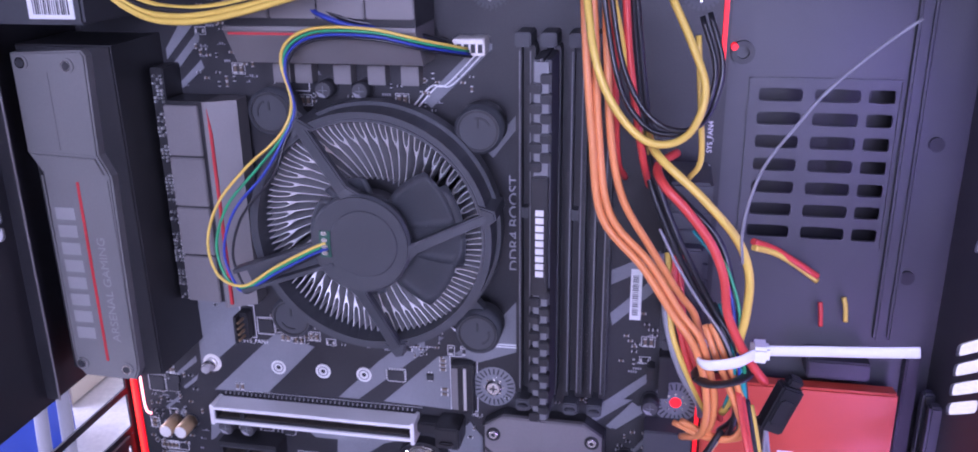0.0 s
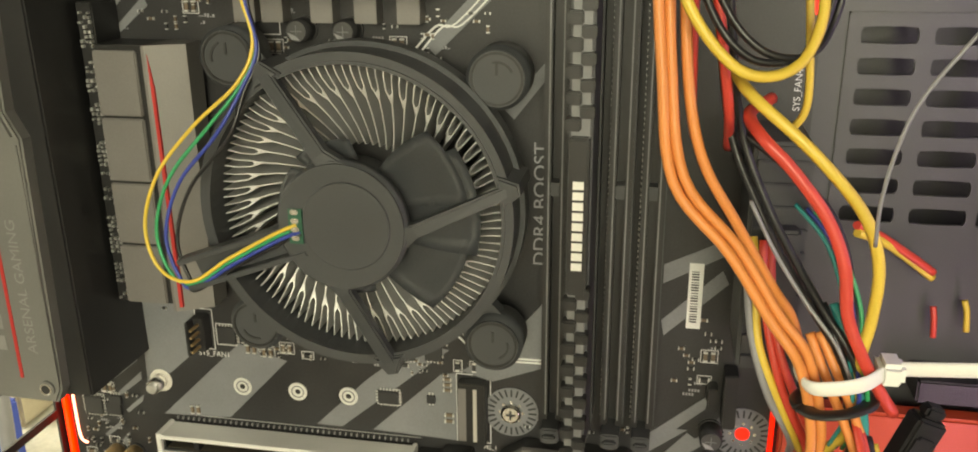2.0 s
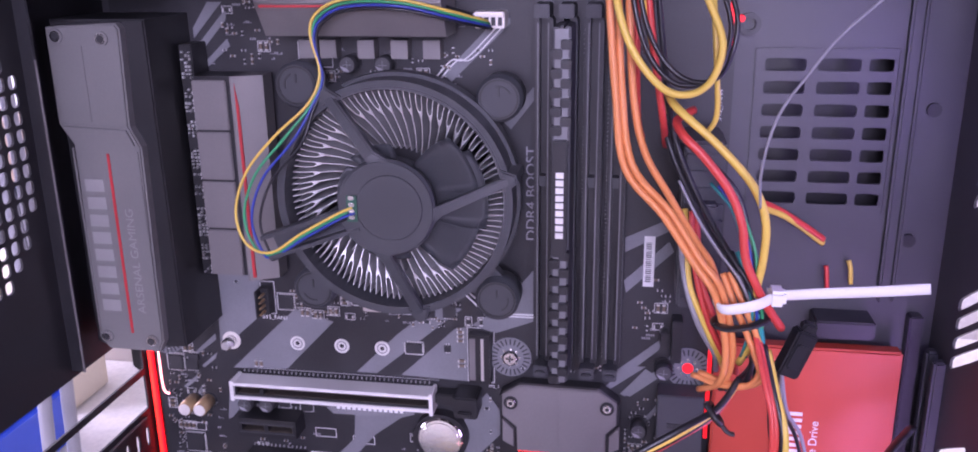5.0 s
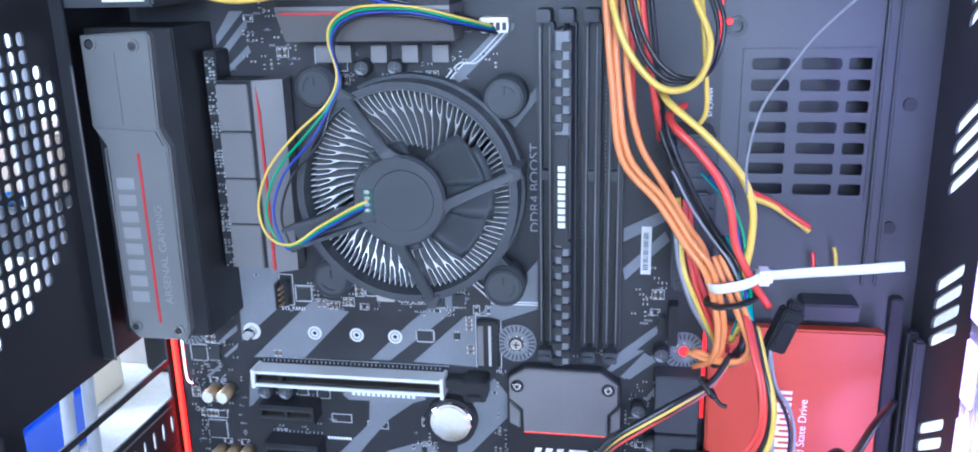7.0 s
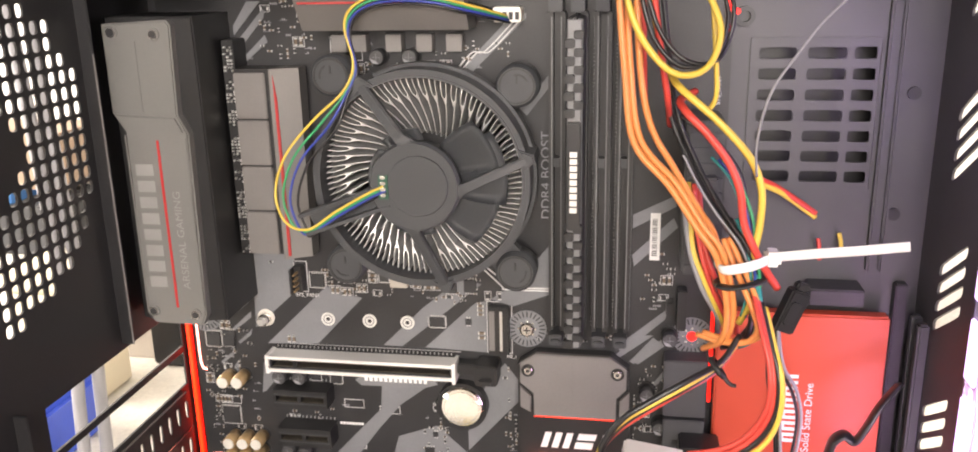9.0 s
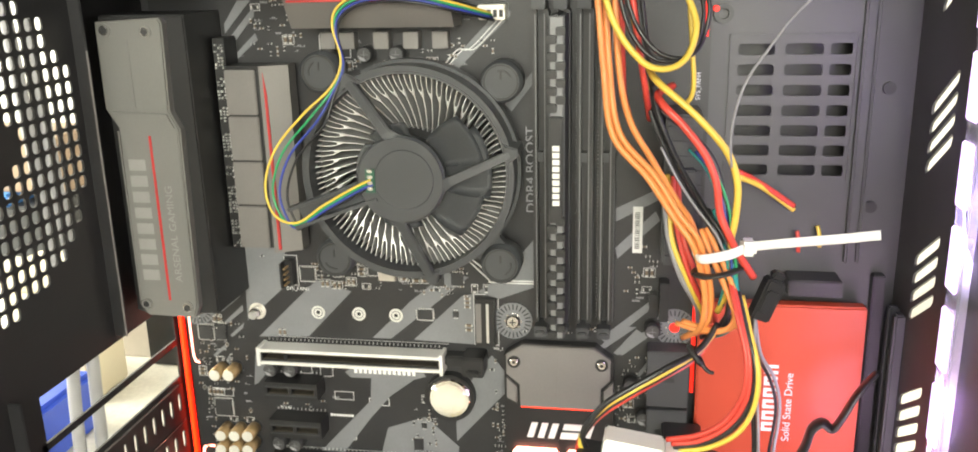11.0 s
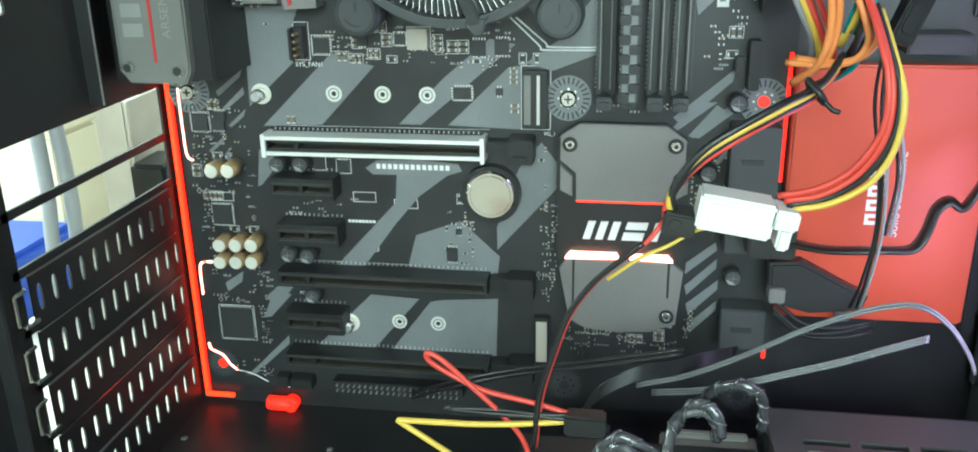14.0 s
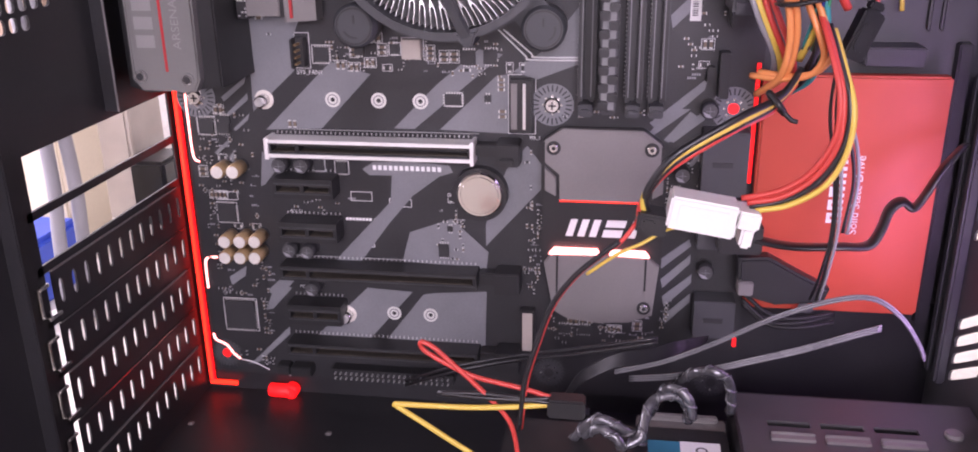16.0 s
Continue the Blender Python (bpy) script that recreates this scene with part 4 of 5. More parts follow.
for px, pz, ang in ((84, 250, 135), (160.5, 246, 45), (85, 168.5, 225), (159, 168, 315)):
    pin = part("push_pin", disc(px, pz, 8.6, -20, -9, 28, bevel=1.0), FANBLK, cooler, "black round push pin")
    part("pin_stem", disc(px, pz, 4, -9, 0, 16), PLASTIC, pin)
    part("pin_slot", merge(ring(px, pz, 4.2, 4.8, -20.3, -19.5, 14, ang - 20, ang + 60), boxes((px - 0.35, px + 0.35, -20.3, -19.5, pz + 1, pz + 4.2))), CHIP, pin)
    part("pin_rim", ring(px, pz, 6.6, 7.2, -20.25, -19.6, 28), PLASTIC, pin)
    part("pin_leg", prism([(px - 5, pz - 5), (px + 5, pz + 5), (CX + (px - CX) * 0.6 + 5, CZ + (pz - CZ) * 0.6 + 4), (CX + (px - CX) * 0.6 - 5, CZ + (pz - CZ) * 0.6 - 4)], -16, -11), FANBLK, pin)

# ---- voltage regulator heatsinks ----
vrm = thing("side_heatsink", "grey finned heatsink with four blocks and a red line", "heatsink", "regulator heatsinks")
for k in range(4):
    z0 = 171.6 + k * 20
    part("block", boxes((40.4, 54.2, -17, -3, z0, z0 + 19.2), bevel=0.4), SINK, vrm)
part("spine", boxes((41, 57, -16, -3, 171.6, 252.4)), PLASTIC, vrm)
b = bmesh.new()
sect = [(56.2, -17), (57.2, -17), (67.4, -11.5), (67.4, -3), (56.2, -3)]
ends = [[b.verts.new(Vector((x, y, z)) * 0.001) for x, y in sect] for z in (169.5, 252.4)]
b.faces.new(ends[0])
b.faces.new(ends[1][::-1])
for i in range(5):
    b.faces.new((ends[0][i], ends[0][(i + 1) % 5], ends[1][(i + 1) % 5], ends[1][i]))
bmesh.ops.recalc_face_normals(b, faces=b.faces[:])
part("sloped_side", b, SINK, vrm)
part("red_line", prism([(57.8, 250), (58.9, 240), (59.4, 171), (58.3, 171)], -16.9, -13), REDLINE, vrm, "painted red line")
vrm2 = thing("top_heatsink", "grey finned heatsink above the processor with a red line", "heatsink", "regulator heatsinks")
for k in range(4):
    x0 = 74 + k * 17
    part("block", boxes((x0, x0 + 16.4, -28, -3, 284.5, 299), bevel=0.4), SINK, vrm2)
part("spine", boxes((74, 141.6, -26.6, -3, 280, 299)), PLASTIC, vrm2)
b = bmesh.new()
sect = [(281.8, -28), (280.4, -28), (268, -19.5), (268, -3), (281.8, -3)]
ends = [[b.verts.new(Vector((x, y, z)) * 0.001) for z, y in sect] for x in (73.5, 141.8)]
b.faces.new(ends[0])
b.faces.new(ends[1][::-1])
for i in range(5):
    b.faces.new((ends[0][i], ends[0][(i + 1) % 5], ends[1][(i + 1) % 5], ends[1][i]))
bmesh.ops.recalc_face_normals(b, faces=b.faces[:])
part("sloped_side", b, SINK, vrm2)
part("red_line", boxes((75, 118, -27.5, -24, 278.8, 279.8)), REDLINE, vrm2, "painted red line")
for x in (84, 92.5, 107.5, 120.5, 133):
    chip(x, 261.8, 6.6, 7, 6.5, False, "choke").data.materials[0] = SINK

# ---- rear port cover ----
io = thing("port_cover", "black rear port cover with a grey metallic top plate", "port cover")
part("body", prism([(-4.6, 275), (33, 275), (34.4, 146), (3, 143.5), (-4.6, 146)], -33, 0, 0.6), PLASTIC, io)
plate = part("top_plate", prism([(-3.8, 272.6), (24, 274), (25.6, 272), (24.6, 236.2), (28.4, 228.6), (27.2, 149.6), (25, 145), (3.2, 145.4), (-0.4, 150), (1, 229.6), (-4, 237.4)], -37.4, -33, 0.7), COVER, io, "grey metallic plate with a step")
part("plate_rim", boxes((0.4, 1.1, -37.8, -37.2, 152, 228), (26.3, 27, -37.8, -37.2, 152, 227), (9.5, 10.1, -37.7, -37.2, 238, 266)), COVER, plate)
part("step_fold", prism([(-3.6, 237.4), (1.4, 229.6), (28, 228.4), (24.3, 236.2)], -38.6, -37.2, 1.0), COVER, plate)
part("red_groove", boxes((14.1, 15.1, -37.75, -37.3, 153, 226)), REDLINE, plate, "red painted groove")
for pts in bars(8, 56, 7.2, 0.2):
    a0, a1 = pts[0][0], pts[1][0]
    part("lettering_bar", boxes((3.4, 11.2, -37.55, -37.3, 161 + a0 + 0.4, 161 + a1 - 0.4)), COVERINK, plate, "pale grey lettering block")
lettering("plate_text", "ARSENAL GAMING", 21.5, 161.5, -37.45, 4.6, 90, COVERINK, plate, "pale grey lettering", 1.12)
for x, z in ((0.6, 269.4), (18.4, 268.6), (3.4, 151), (22.6, 150)):
    sc = part("plate_screw", disc(x, z, 2.6, -38.2, -37.2, 20), COVER, plate)
    part("screw_socket", disc(x, z, 1.5, -38.4, -38, 12), CHIP, sc)
    part("screw_ring", ring(x, z, 1.5, 2.0, -38.5, -38, 20), STEEL, sc)

# ---- power supply above the board ----
psu = thing("power_supply", "dark metal power supply casing with a white barcode label", "power supply")
part("casing", boxes((-7.5, 33, -45, 4, 283.5, 345), bevel=1.0), SATIN, psu)
part("casing_side", boxes((33, 150, -36, 4, 302, 345), bevel=1.0), PLASTIC, psu)
part("barcode_label", boxes((13, 30, -45.3, -44.9, 285.5, 296)), PAPER, psu, "white paper barcode label")
for x in np.arange(15, 28.5, 0.8):
    part("barcode_bar", boxes((x, x + rng.choice((0.25, 0.5)), -45.45, -45.2, 287, 292)), CHIP, psu)
part("label_bar", boxes((15, 28, -45.45, -45.2, 293, 294.2)), CHIP, psu)

# ---- solid state drive ----
ssd = thing("solid_state_drive", "red flat solid state drive with white lettering on the tray", "drive")
part("case", boxes((243.5, 312.5, -8, -1, 51.5, 150), bevel=0.9), REDSSD, ssd)
part("case_seam", boxes((243.2, 312.8, -3.4, -2.8, 52, 149.6)), PLASTIC, ssd)
lettering("drive_text", "Solid State Drive", 284.5, 86, -8.1, 4.6, 90, WHITE, ssd, "white lettering", 1.05)
for pts in bars(6, 33, 5.4, 0.22):
    a0, a1 = pts[0][0], pts[1][0]
    part("lettering_bar", boxes((272.4, 278.2, -8.15, -7.9, 90 + a0, 90 + a0 + 1.5), (272.4, 278.2, -8.15, -7.9, 90 + a1 - 1.5, 90 + a1), (272.4, 273.8, -8.14, -7.9, 90 + a0 + 1.5, 90 + a1 - 1.5)), WHITE, ssd, "white lettering stroke")
rail = thing("drive_bracket", "black steel bracket holding the red drive to the tray", "bracket")
part("upper_rail", boxes((280, 302, -6, 8, 153.4, 160.5), bevel=0.6), BLACKSTEEL, rail)
part("side_rail", boxes((316, 321, 2, 8, 43, 161), bevel=0.6), BLACKSTEEL, rail)

# ---- drive cage at the bottom ----
cage = thing("drive_cage", "dark steel drive cage with slots at the case front", "drive cage")
holes = [(x, x + 15.5) for x in (247.5, 266.5, 285.5)]
part("top_plate", boxes((237, 325, -62.6, -44, 30, 31), (237, 325, -150, -66.4, 30, 31), (237, 247.5, -66.4, -62.6, 30, 31), (263, 266.5, -66.4, -62.6, 30, 31), (282, 285.5, -66.4, -62.6, 30, 31), (301, 325, -66.4, -62.6, 30, 31)), TRAYM, cage)
part("back_plate", boxes((237, 325, -44, -43, -13, 31), bevel=0.3), BLACKSTEEL, cage)
part("side_plate", boxes((236, 237, -150, -43, -13, 31), bevel=0.3), BLACKSTEEL, cage)
for x0, x1 in holes:
    part("slot_lip", boxes((x0, x1, -76.5, -73, 31, 32.2), (x0, x1, -73.4, -72.8, 31, 33), bevel=0.3), SINK, cage, "bare metal slot lip")
part("cage_screw", disc(0, 0, 3.2, -2, 0, 16, bevel=0.5), SINK, cage).matrix_basis = pose(0.3125, -0.066, 0.031, -90, 0, 0)
hdd = thing("hard_drive", "black hard drive with a teal and white label", "drive")
part("body", boxes((150, 234, -150, -60, -13, 23.6), bevel=1.0), PLASTIC, hdd)
part("rear_rim", boxes((200, 234, -59.8, -51, 18, 22.5), (203, 231, -55, -52, 22.5, 25), bevel=0.6), SINK, hdd, "bare metal rear rim")
part("rear_block", boxes((150, 200, -60, -52, -13, 16), bevel=0.6), CHIP, hdd)
part("label", boxes((215.8, 230.5, -128, -70, 23.6, 23.9)), PAPER, hdd, "white paper label")
part("label_field", boxes((204, 215.8, -128, -70.4, 23.6, 23.9)), mat("teal_label_print", (0.02, 0.16, 0.24), 0.6), hdd, "teal label field")
part("label_mark", ring(223.5, 0, 1.6, 2.2, -0.1, 0.1, 20), CHIP, hdd).matrix_basis = pose(0, -0.0755, 0.0239, -90, 0, 0)

# ---- cables ----
def coil(points, r, pitch, wire):
    """A strip wound round a run: points in millimetres."""
    run = smooth_path(points, 10)
    out, turn, side = [], 0.0, Vector((0, 1, 0))
    for p, q in zip(run, run[1:]):
        ahead = (q - p).normalized()
        side = (side - ahead * side.dot(ahead)).normalized()
        up = ahead.cross(side)
        n = max(2, int((q - p).length / pitch * 8))
        for k in range(n):
            a = turn + 2 * math.pi * (q - p).length / pitch * k / n
            out.append(p.lerp(q, k / n) + r * (math.cos(a) * up + math.sin(a) * side))
        turn += 2 * math.pi * (q - p).length / pitch
    return tube(out[::2], wire, 5)



def cable(name, label, group=""):
    return thing(name, label, "cable", group)


def wires(parent, colours, points, r=1.0, spread=(1.6, 0.4, 0.3), n=8, jitter=0.5, seed=1):
    """Several leads side by side along one run."""
    g = random.Random(seed)
    for k, colour in enumerate(colours):
        o = k - (len(colours) - 1) / 2
        part("lead", tube([(x + o * spread[0] + g.uniform(-jitter, jitter), y + o * spread[1] + g.uniform(-jitter, jitter), z + o * spread[2] + g.uniform(-jitter, jitter)) for x, y, z in points], r, n), W[colour], parent, colour + " insulated lead")


main_cable = cable("main_power_cable", "thick bundle of orange, yellow, red and black power leads")
wires(main_cable, ["orange"] * 2, [(201, -60, 300), (202.5, -64, 281), (204.5, -66, 258), (208.5, -67, 234), (220.5, -67, 219), (230, -68, 204.5), (236.6, -69, 196), (240.6, -68, 184), (242.6, -66, 172), (241.4, -61, 160), (236, -50, 152)], 1.2, (2.1, 0.8, 0.9), jitter=0.35)
wires(main_cable, ["orange"], [(206, -61, 300), (207, -63, 280), (209, -64, 255), (213, -64, 238), (221, -63, 224), (230.5, -60, 208), (236, -56, 199), (240, -54, 186)], 1.2, jitter=0)
wires(main_cable, ["orange", "orange"], [(240, -62, 199), (244, -66, 190), (248.5, -67, 181), (251.5, -68, 173), (253, -68, 167.5), (250, -66, 162), (243, -62, 159.5), (233, -54, 159)], 1.1, (-2.2, 0.8, -1.2), jitter=0.3, seed=41)
wires(main_cable, ["yellow"], [(200, -62, 302), (204, -70, 281), (209.5, -72, 268), (218, -72, 258.5), (226, -70, 257), (232, -66, 261), (234.5, -62, 271), (230, -58, 283), (224, -54, 295)], 1.15, jitter=0)
wires(main_cable, ["black", "black"], [(206, -64, 302), (210, -68, 280), (215, -69, 268), (222, -69, 260.5), (230, -66, 260), (236, -60, 264), (238, -56, 276), (234, -52, 290)], 0.8, (1.8, 1.0, 1.0), seed=3)
wires(main_cable, ["yellow"], [(206.5, -60, 302), (211.5, -58, 280), (214.4, -56, 268), (217, -50, 254), (219, -40, 246)], 0.95, jitter=0)
wires(main_cable, ["red"], [(207.6, -58, 300), (209, -59, 278), (209.6, -58, 262), (210.4, -52, 246), (212, -34, 236)], 1.15, jitter=0)
wires(main_cable, ["red"], [(211, -58, 300), (213, -58, 279), (216, -58, 260), (218.4, -54, 246), (220, -36, 234)], 1.15, jitter=0)
wires(main_cable, ["black"] * 2, [(212, -50, 300), (217, -48, 262), (221, -46, 240), (227, -50, 225), (234, -57, 213), (240.5, -63, 204), (246, -66, 195.5), (250, -66, 184), (252, -62, 168), (248, -48, 154)], 0.95, (2.2, -0.7, 0.9), jitter=0.5, seed=6)
wires(main_cable, ["grey"], [(224, -60, 228), (230, -62, 217), (237, -65, 207), (243.6, -68, 199), (248, -68, 190)], 0.45, jitter=0)
wires(main_cable, ["yellow"], [(219, -48, 254.5), (222.4, -62, 251.2), (235, -66, 240.7), (245.9, -66.5, 228.6), (250.3, -67, 217.5), (250.4, -67, 205), (249, -67, 194), (250, -64, 178), (247, -54, 164)], 1.3, jitter=0)
wires(main_cable, ["black"], [(222, -44, 240), (232, -54, 234), (242, -58, 224), (246.6, -62, 210), (248, -64, 196), (249, -62, 180)], 1.0, jitter=0)
wires(main_cable, ["teal", "blue", "green"], [(236, -56, 226), (242, -60, 219), (246.6, -64, 208), (248, -67, 197), (250, -68, 184), (248, -58, 168)], 0.5, (1.5, -0.6, -0.6), seed=31)
wires(main_cable, ["red"], [(228, -46, 248), (222.6, -56, 246.4), (224.6, -66, 243.6), (231, -68, 237.4), (238.7, -69, 227.6), (243, -70, 217.6), (244.7, -70.5, 207), (248.4, -71, 198.4), (253, -69, 190), (258, -65, 182)], 1.4, jitter=0)
wires(main_cable, ["grey", "yellow", "red", "red"], [(228, -44, 214), (228.8, -48, 204), (231, -52, 190), (236, -54, 177), (242, -52, 165), (244, -44, 156)], 1.05, (2.0, -0.6, 0), seed=9)
wires(main_cable, ["teal", "black"], [(242, -62, 206), (247, -66, 194), (250, -67, 182), (251.5, -65, 170), (249, -58, 158), (243, -46, 150)], 1.0, (-2.4, 0.4, -0.3), seed=10)
wires(main_cable, ["yellow"], [(232, -50, 284), (234, -52, 262), (235, -50, 247), (232, -46, 240)], 0.9, jitter=0)
plug = part("power_plug", boxes((226, 240, -38, -12, 176, 236), bevel=1.0), SATIN, main_cable, "black multi-pin power plug")
for k in range(10):
    part("plug_rib", boxes((227, 240, -39, -37.6, 178 + k * 5.7, 180.6 + k * 5.7), bevel=0.3), SATIN, plug)
part("plug_clip", boxes((230, 238, -44, -38, 196, 216), bevel=0.8), SATIN, main_cable)

solid("black_cable_tie", tube([(238, -69, 183.6), (241, -72.5, 184), (247, -72.8, 185.2), (252, -69, 186), (250, -62, 185.4), (242, -60, 184), (238, -64, 183.4), (238, -69, 183.6)], 2.1, 10, 0.4), PLASTIC, "black plastic tie round the power leads", "cable tie")
tie = thing("white_cable_tie", "white nylon cable tie round the power leads, its tail sticking out", "cable tie")
part("strap", tube([(254.5, -69, 194.2), (249, -74.4, 193.4), (243, -74.6, 191.8), (238.6, -72, 190.4), (237, -64, 190), (240, -58, 190)], 0.8, 10, 2.3), NYLON, tie)
part("tail", tube([(255, -68, 194.2), (268, -72, 197.2), (283, -76, 200.2), (293.5, -79, 202.6), (296, -79.4, 203)], 0.8, 10, 2.2), NYLON, tie)
part("head", boxes((252.4, 257.8, -72, -64.5, 191.6, 196.8), bevel=1.1), NYLON, tie)

drive_lead = cable("drive_power_cable", "drive power lead with white plug and red, yellow and black wires")
wires(drive_lead, ["red", "red", "black", "yellow"], [(252, -68, 178), (254.5, -78, 168), (257, -84, 156), (256.5, -85, 143), (251, -84, 132), (241.5, -83, 125), (231, -82, 122)], 1.0, (1.3, -0.5, -1.3), jitter=0.35, seed=12)
wires(drive_lead, ["black", "yellow", "black", "red"], [(246, -62, 160), (239, -68, 152.5), (228, -76, 148), (217, -80, 142.6), (206.5, -82, 135.6), (200, -82, 128), (197.6, -82, 121), (199, -80, 114)], 1.15, (-0.5, 0.5, -1.6), jitter=0.3, seed=13)
part("lead", tube([(198.0, -78, 117.0), (195.0, -84, 114.0), (191.0, -85.6, 109.0), (184.0, -85.6, 103.0), (176.0, -85.4, 95.0), (169.0, -85, 84.0), (164.0, -85, 69.0), (160.0, -85.6, 54.0), (158.0, -86, 35.0)], 0.8, 8), W["red"], drive_lead, "red insulated lead")
part("lead", tube([(212.0, -76, 112.0), (205.0, -82, 112.0), (198.0, -84, 108.0), (190.0, -84.6, 104.0), (180.0, -84, 96.0)], 0.6, 8), W["yellow"], drive_lead, "yellow insulated lead")
part("lead", tube([(190.4, -87.2, 109.5), (183.4, -87.2, 103.5), (175.4, -87.0, 95.5), (168.4, -86.6, 84.5), (163.4, -86.6, 69.5), (159.4, -87.2, 54.5), (157.4, -87.6, 35.5)], 0.95, 8), W["black"], drive_lead, "black insulated lead")
mol = part("white_plug", boxes((-13, 9, -6, 6, -5.5, 5.5), bevel=0.8), NYLON, drive_lead, "white nylon power plug")
part("plug_end", boxes((8.6, 16, -6, 6, -1.5, 4.5), bevel=0.8), NYLON, mol)
part("plug_latch", boxes((11, 15, -5, 5, -8, -1), bevel=0.8), NYLON, mol)
part("plug_face", boxes((-10, 6, -6.6, -5.8, -3.5, 3.5), bevel=0.3), NYLON, mol)
mol.matrix_basis = pose(0.2185, -0.082, 0.1185, 0, 9, 0)
blk = part("black_plug", boxes((-3.8, 6, -6, 6, -3.4, 3.6), (-2, 2, -6.6, -6, -2, 2), bevel=0.7), PLASTIC, drive_lead, "black power plug")
blk.matrix_basis = pose(0.1995, -0.08, 0.115, 0, 9, 0)
part("lead_tie", tube([(236, -70, 156), (239, -73.5, 152.6), (241, -70, 149.5), (238, -64, 152.6), (236, -70, 156)], 1.1, 8), PLASTIC, drive_lead, "small black tie")
part("tie_tail", tube([(240.5, -72, 150.5), (243, -73, 148), (245, -73, 147.4)], 1.3, 6, 0.6), PLASTIC, drive_lead)

dp = cable("drive_plug_cable", "black flat drive plug with thin dark leads")
b = part("plug", boxes((-3.6, 3.6, -3, 3, -9, 7), (-2.4, 2.4, -3.6, -3, -6, 3), (-2.4, 2.4, -2, 2, 7, 10), bevel=0.7), W["black"], dp, "black drive plug")
b.matrix_basis = pose(0.2635, -0.064, 0.1745, 0, 22, 12)
wires(dp, ["black", "black", "grey"], [(258.5, -64, 170), (258.5, -64, 150), (261.5, -64, 128), (263, -63, 108), (262, -60, 90), (262, -52, 76)], 0.55, (1.3, -0.5, 0.4), jitter=0.5, seed=15)
wires(dp, ["black", "grey"], [(258, -62, 168), (262, -58, 150), (270, -46, 134), (274, -40, 118), (272, -40, 98)], 0.7, (1.6, 0, 0), seed=16)

spare = cable("spare_lead", "short red and yellow spare lead ends on the tray")
wires(spare, ["red", "yellow"], [(256, -16, 208), (264, -8, 203), (273, -3, 197), (281, -1, 191)], 1.2, (0.3, 0.3, -2.0), seed=17)
wires(spare, ["red", "yellow"], [(288, 4, 181), (288.4, 3, 177), (288.6, 3, 172)], 0.9, (8.0, 0, 2.5), seed=18)
tr = cable("thin_lead", "single thin pale lead bowing across the tray")
part("lead", tube([(247.4, -74, 224), (246.2, -79, 235), (247.6, -80, 246), (250.6, -80, 255), (257, -80, 265), (264.2, -80, 275), (275.4, -80, 286), (284, -80, 293)], 0.42, 6), W["grey"], tr)

fan_lead = cable("fan_lead", "yellow, green, blue and black fan lead looping from hub to board")
run = [(155.5, -12, 271.5), (143, -26, 276), (127, -31, 280), (108, -31, 280), (98, -31, 275.5), (95, -31, 268), (98, -32, 255), (94, -35, 244.5), (82, -38, 233), (69.5, -38, 219), (64.3, -39, 204), (67.6, -40, 192), (77.5, -41, 189.5), (90, -41.5, 197.5), (104, -42, 205.5), (110.5, -42.3, 208.5)]
for k, colour in enumerate(("yellow", "green", "blue", "black")):
    g = random.Random(30 + k)
    pts = []
    for i, (x, y, z) in enumerate(run):
        loose = 3.0 if 8 <= i <= 11 else (1.2 if 1 <= i <= 5 else 0.9)
        pts.append((x + k * loose * (1.0 if 8 <= i <= 11 else 0.5), y + 0.5 * (k % 2), z - (k - 1.5) * loose * (0.4 if 8 <= i <= 11 else 1.0)))
    part("lead", tube(pts, 0.54, 8), W[colour], fan_lead, colour + " fan lead")
fp = part("fan_plug", boxes((150, 161, -9, 0, 270, 276), (150, 161, -11, -9, 274.5, 276), bevel=0.4), CAPTOP, fan_lead, "pale four-pin fan plug")
part("plug_face", boxes(*[(151.2 + 2.5 * k, 152.8 + 2.5 * k, -9.3, -8.8, 271, 274) for k in range(4)]), CHIP, fp)
top_lead = cable("upper_lead", "yellow and black leads running along the top of the board")
wires(top_lead, ["yellow", "yellow", "black", "yellow"], [(40, -46, 300), (52, -46, 291), (64, -46, 288), (82, -46, 289), (110, -46, 296), (140, -48, 306), (180, -52, 312)], 1.1, (0.5, 0.8, 1.4), seed=19)
wires(top_lead, ["blue", "black"], [(96, -20, 296), (104, -26, 289), (118, -28, 283.5), (132, -24, 281), (150, -14, 274)], 0.9, (0.5, 0.8, 1.8), seed=20)

loop = cable("loose_lead", "red, yellow and black loose leads looping over the case floor")
wires(loop, ["red"], [(157.5, -86, 18), (154.5, -86, 36), (146, -85.5, 47), (134, -85, 58.5), (127, -85, 65), (122.3, -85, 67.3), (122.6, -84, 63.8), (130, -84, 59), (140, -84.5, 54.6), (150, -85, 52.6), (160, -85, 50.6), (169, -85, 48)], 0.95, jitter=0)
wires(loop, ["yellow"], [(169, -86, 45.8), (155, -87, 44.4), (140, -88, 43.6), (125, -89, 43.8), (113.6, -90, 44.2), (113.4, -90, 43.4), (120, -90, 39), (132, -90, 31), (145, -90, 22), (152, -90, 12)], 1.05, jitter=0)
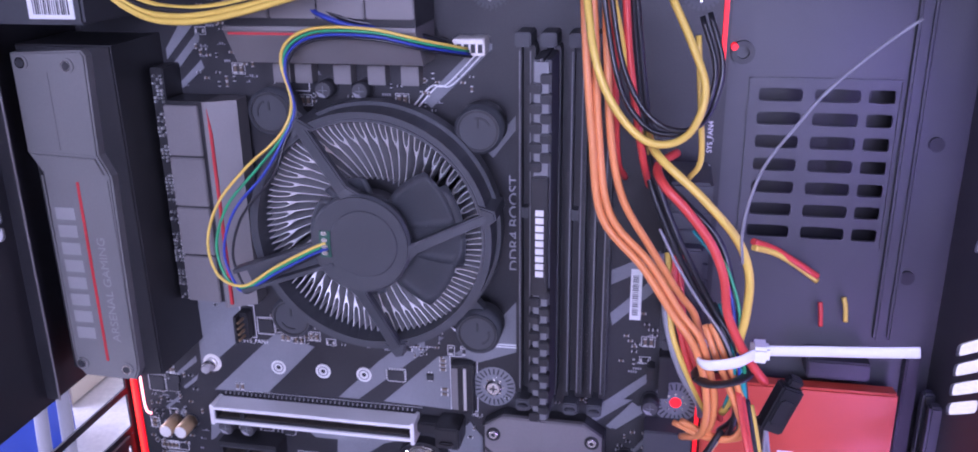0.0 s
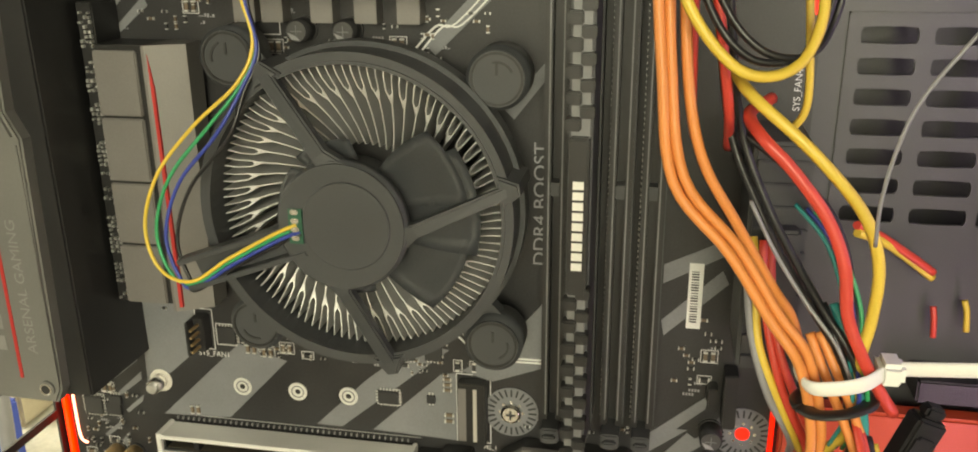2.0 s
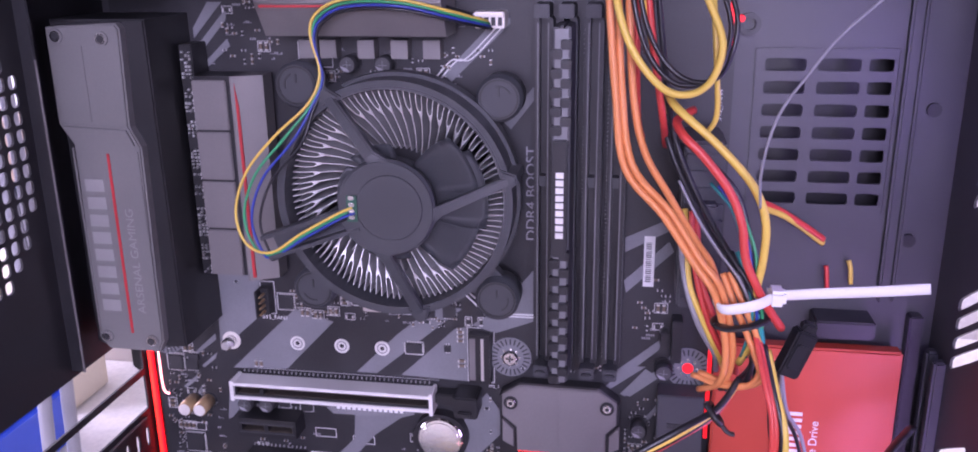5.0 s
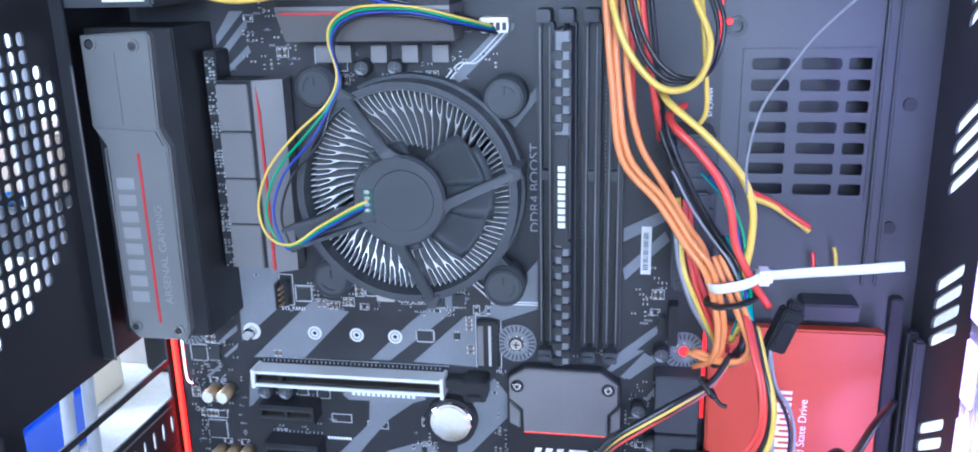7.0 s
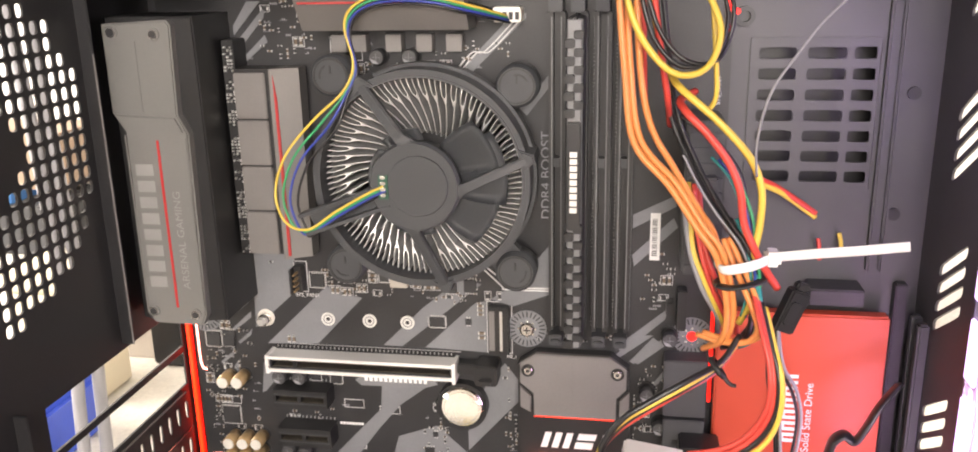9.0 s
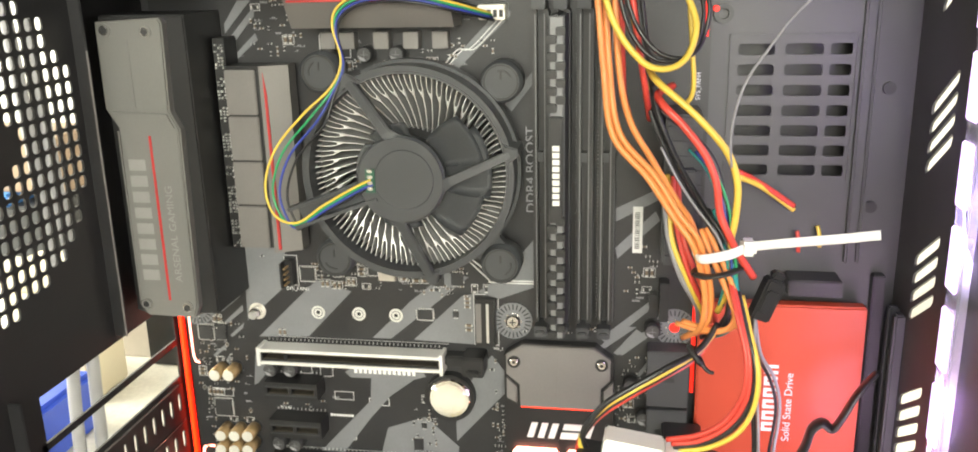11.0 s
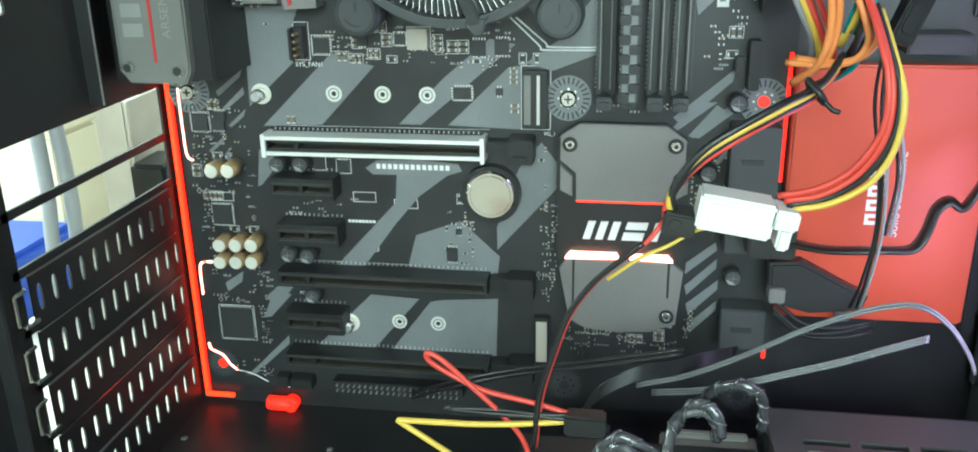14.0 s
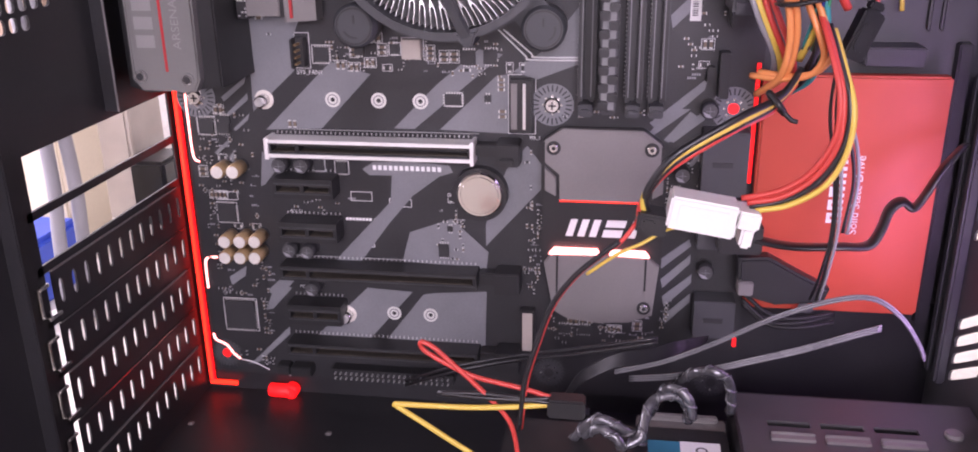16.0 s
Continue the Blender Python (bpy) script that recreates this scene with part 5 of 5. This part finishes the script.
wires(loop, ["black", "black"], [(128, -86, 47.6), (145, -86, 47.2), (160, -86, 47.4), (170, -85, 46.6), (182, -80, 40)], 0.9, (0.3, 0.5, 0.9), seed=21)
part("plug", boxes((167.5, 181, -89, -82, 41.5, 49), bevel=0.8), PLASTIC, loop, "dark plug on the loose leads")

ribbon = cable("front_panel_cable", "flat black front panel ribbon cable", "panel cables")
for k in range(2):
    part("lead", tube([(x, y, z - 1.1 * k) for x, y, z in [(191.0, -52, 42.0), (209.0, -58, 51.0), (227.0, -60, 61.0), (246.0, -60, 72.0), (265.0, -60, 80.0), (279.0, -60, 82.0), (290.0, -58, 75.0), (299.0, -54, 63.0), (303.0, -52, 55.0)]], 0.55, 8), W["clear"], ribbon)
for k in range(10):
    part("strand", tube([(x + 0.15 * k, y - 0.1 * k, z + 0.72 * k) for x, y, z in [(171.0, -58, 28.0), (176.0, -62, 39.0), (182.0, -62, 44.0), (191.0, -60, 48.0), (201.0, -56, 48.0), (213.0, -50, 49.0), (225.0, -40, 47.0)]], 0.4, 6), W["black"], ribbon)
ribbon2 = cable("front_panel_cable", "flat black front panel ribbon cable", "panel cables")
for k in range(3):
    part("lead", tube([(x, y, z - 0.95 * k) for x, y, z in [(197.0, -40, 33.0), (213.0, -54, 43.0), (227.0, -61, 51.0), (242.0, -61, 56.0), (257.0, -61, 61.0), (272.0, -61, 67.0), (284.0, -60, 71.0)]], 0.5, 8), W["clear"], ribbon2)
panel = cable("front_panel_cable", "thin black leads along the bottom of the board", "panel cables")
wires(panel, ["black", "black"], [(96, -10, 6), (120, -40, 30), (150, -52, 44), (180, -58, 53), (206, -60, 60)], 0.7, (0, 0.5, 1.6), seed=22)

data = cable("drive_data_cable", "flat black data cable bent over the red drive")
part("cable", tube([(238, -18, 88), (248, -26, 88), (258, -32, 89), (273, -34, 90.5), (283, -33, 91), (287, -32, 97), (289, -32, 105), (293, -32, 108.5), (297, -33, 106.5), (300.5, -33, 112), (306, -30, 121), (314, -24, 128)], 3.6, 8, 0.35), W["black"], data)
part("plug", boxes((229, 246, -26, -11, 82, 94), bevel=0.8), PLASTIC, data, "black data plug")

dconn = cable("drive_connector", "black drive connectors and leads under the red drive")
part("connector_shell", prism([(239.0, 76.0), (251.0, 77.0), (266.0, 69.0), (276.0, 64.0), (274.0, 58.0), (255.0, 56.0), (240.0, 60.0)], -15, -8.2, 1.2), PLASTIC, dconn, "black moulded drive connector")
wires(dconn, ["soft_black"] * 3, [(242.0, -12, 57.0), (253.0, -16, 50.0), (265.0, -18, 50.0), (279.0, -14, 52.0)], 0.9, (0.2, 0.4, 2.0), jitter=0.6, seed=52)
part("connector_latch", boxes((264, 270, -16.2, -14.8, 54, 58), bevel=0.5), DARKTOP, dconn)

SLEEVE = mat("glossy_grey_sleeve", (0.13, 0.13, 0.14), 0.14, 0.55, vary=0.6, bump=1.0, fine=380)
for pts in ([(174.0, -70, 16.0), (179.0, -74, 28.0), (186.0, -76, 35.0), (195.0, -76, 31.0), (201.0, -74, 26.0), (202.0, -70, 17.0)],
            [(180.0, -74, 26.0), (186.0, -78, 32.0), (192.0, -80, 30.0), (195.0, -80, 27.0), (201.0, -78, 30.0), (203.0, -72, 37.0), (206.0, -68, 40.0), (213.0, -66, 41.0), (218.0, -66, 37.0), (219.0, -64, 29.0)],
            [(205.0, -60, 29.0), (208.0, -64, 40.0), (213.0, -68, 45.0), (218.0, -70, 42.0), (220.0, -68, 33.0)],
            [(213.0, -52, 36.0), (219.0, -60, 47.0), (226.0, -64, 51.0), (232.0, -64, 48.0), (234.0, -62, 41.0), (235.0, -58, 30.0)]):
    sl = cable("sleeved_cable", "glossy smoke-grey sleeved cable arching over the drive bay", "sleeved cables")
    part("sleeve", tube(pts, 1.9, 12), SLEEVE, sl)
    part("spiral_wrap", coil(pts, 1.75, 7.5, 0.7), SLEEVE, sl, "glossy spiral wrap")

# ---- lights at the case front ----
# made-up strip whose elements stand in for the glow of the front fans
strip = thing("fan_glow_strip", "bright vertical strip standing in for the front fans' glow", "light strip")
part("channel", boxes((322.5, 325.9, -79, -66, 60, 300), bevel=0.6), CLEAR, strip)
for k in range(8):
    part("light_element", boxes((321.2, 322.6, -77, -68, 66 + 29 * k, 88 + 29 * k), bevel=0.5), FANLED, strip, "glowing element standing in for fan light")

for y0 in (-3.0, -12.5):
    solid("front_pillar", boxes((321.5, 325.9, y0 - 2.4, y0 + 2.4, 24, 150), bevel=0.9), SATIN, "glossy dark upright beside the front wall", "pillar", "front pillars")

# ---- behind the open slots ----
solid("storage_box", boxes((-240, -180, 90, 182, -38, 7), bevel=4), BLUE, "blue plastic box on the table behind the case", "box")
carton = thing("cream_carton", "cream carton standing behind the case", "carton")
part("body", boxes((-270, -205, 208, 262, -38, 58), bevel=3), CREAM, carton)
part("lid", boxes((-271.5, -203.5, 206.5, 263.5, 58, 72), bevel=2), CREAM, carton)
folder = thing("grey_folder", "dull grey folder standing behind the case", "folder")
for y0 in (300, 348):
    part("cover", boxes((-262, -206, y0, y0 + 4, -38, 62), bevel=1), TAN, folder)
part("spine", boxes((-206, -202, 300, 352, -38, 62), bevel=1), TAN, folder)
part("paper_stack", boxes((-258, -208, 306, 346, -36, 58)), PAPER, folder, "white paper stack")
solid("dark_adapter", boxes((-200, -170, 285, 330, -38, 16), bevel=3), PLASTIC, "dark mains adapter behind the case", "adapter")
for pts in ([(-150, 108, -36), (-150, 112, 20), (-150, 116, 60), (-156, 120, 160), (-190, 150, 420)], [(-140, 118, -36), (-142, 124, 20), (-140, 122, 60), (-150, 128, 160), (-180, 160, 420)]):
    pc = cable("mains_cable", "thick dark cable hanging behind the case", "mains cables")
    part("sheath", tube(pts, 4.2, 10), W["grey"], pc)
shelf = thing("wall_shelf", "narrow pale shelf on the wall behind the case", "shelf")
part("board", boxes((-760, -430, 560, 699, -58, -46), bevel=2), LAMINATE, shelf)
for x in (-720, -480):
    part("bracket", boxes((x, x + 12, 590, 699, -70, -58), (x, x + 12, 688, 699, -130, -70), bevel=1), SINK, shelf)
solid("grey_box", boxes((-690, -500, 580, 690, -46, 18), bevel=3), SATIN, "dark grey box on the wall shelf", "box")
solid("blue_lid", boxes((-694, -540, 576, 694, 18, 34), bevel=3), mat("light_blue_lid", (0.08, 0.25, 0.6), 0.4), "light blue lid lying on the grey box", "lid")
solid("brown_carton", boxes((-680, -470, 590, 690, 34, 104), bevel=3), mat("brown_cardboard", (0.3, 0.22, 0.16), 0.8, scale=40, fine=200), "brown cardboard carton stacked on the lid", "carton")
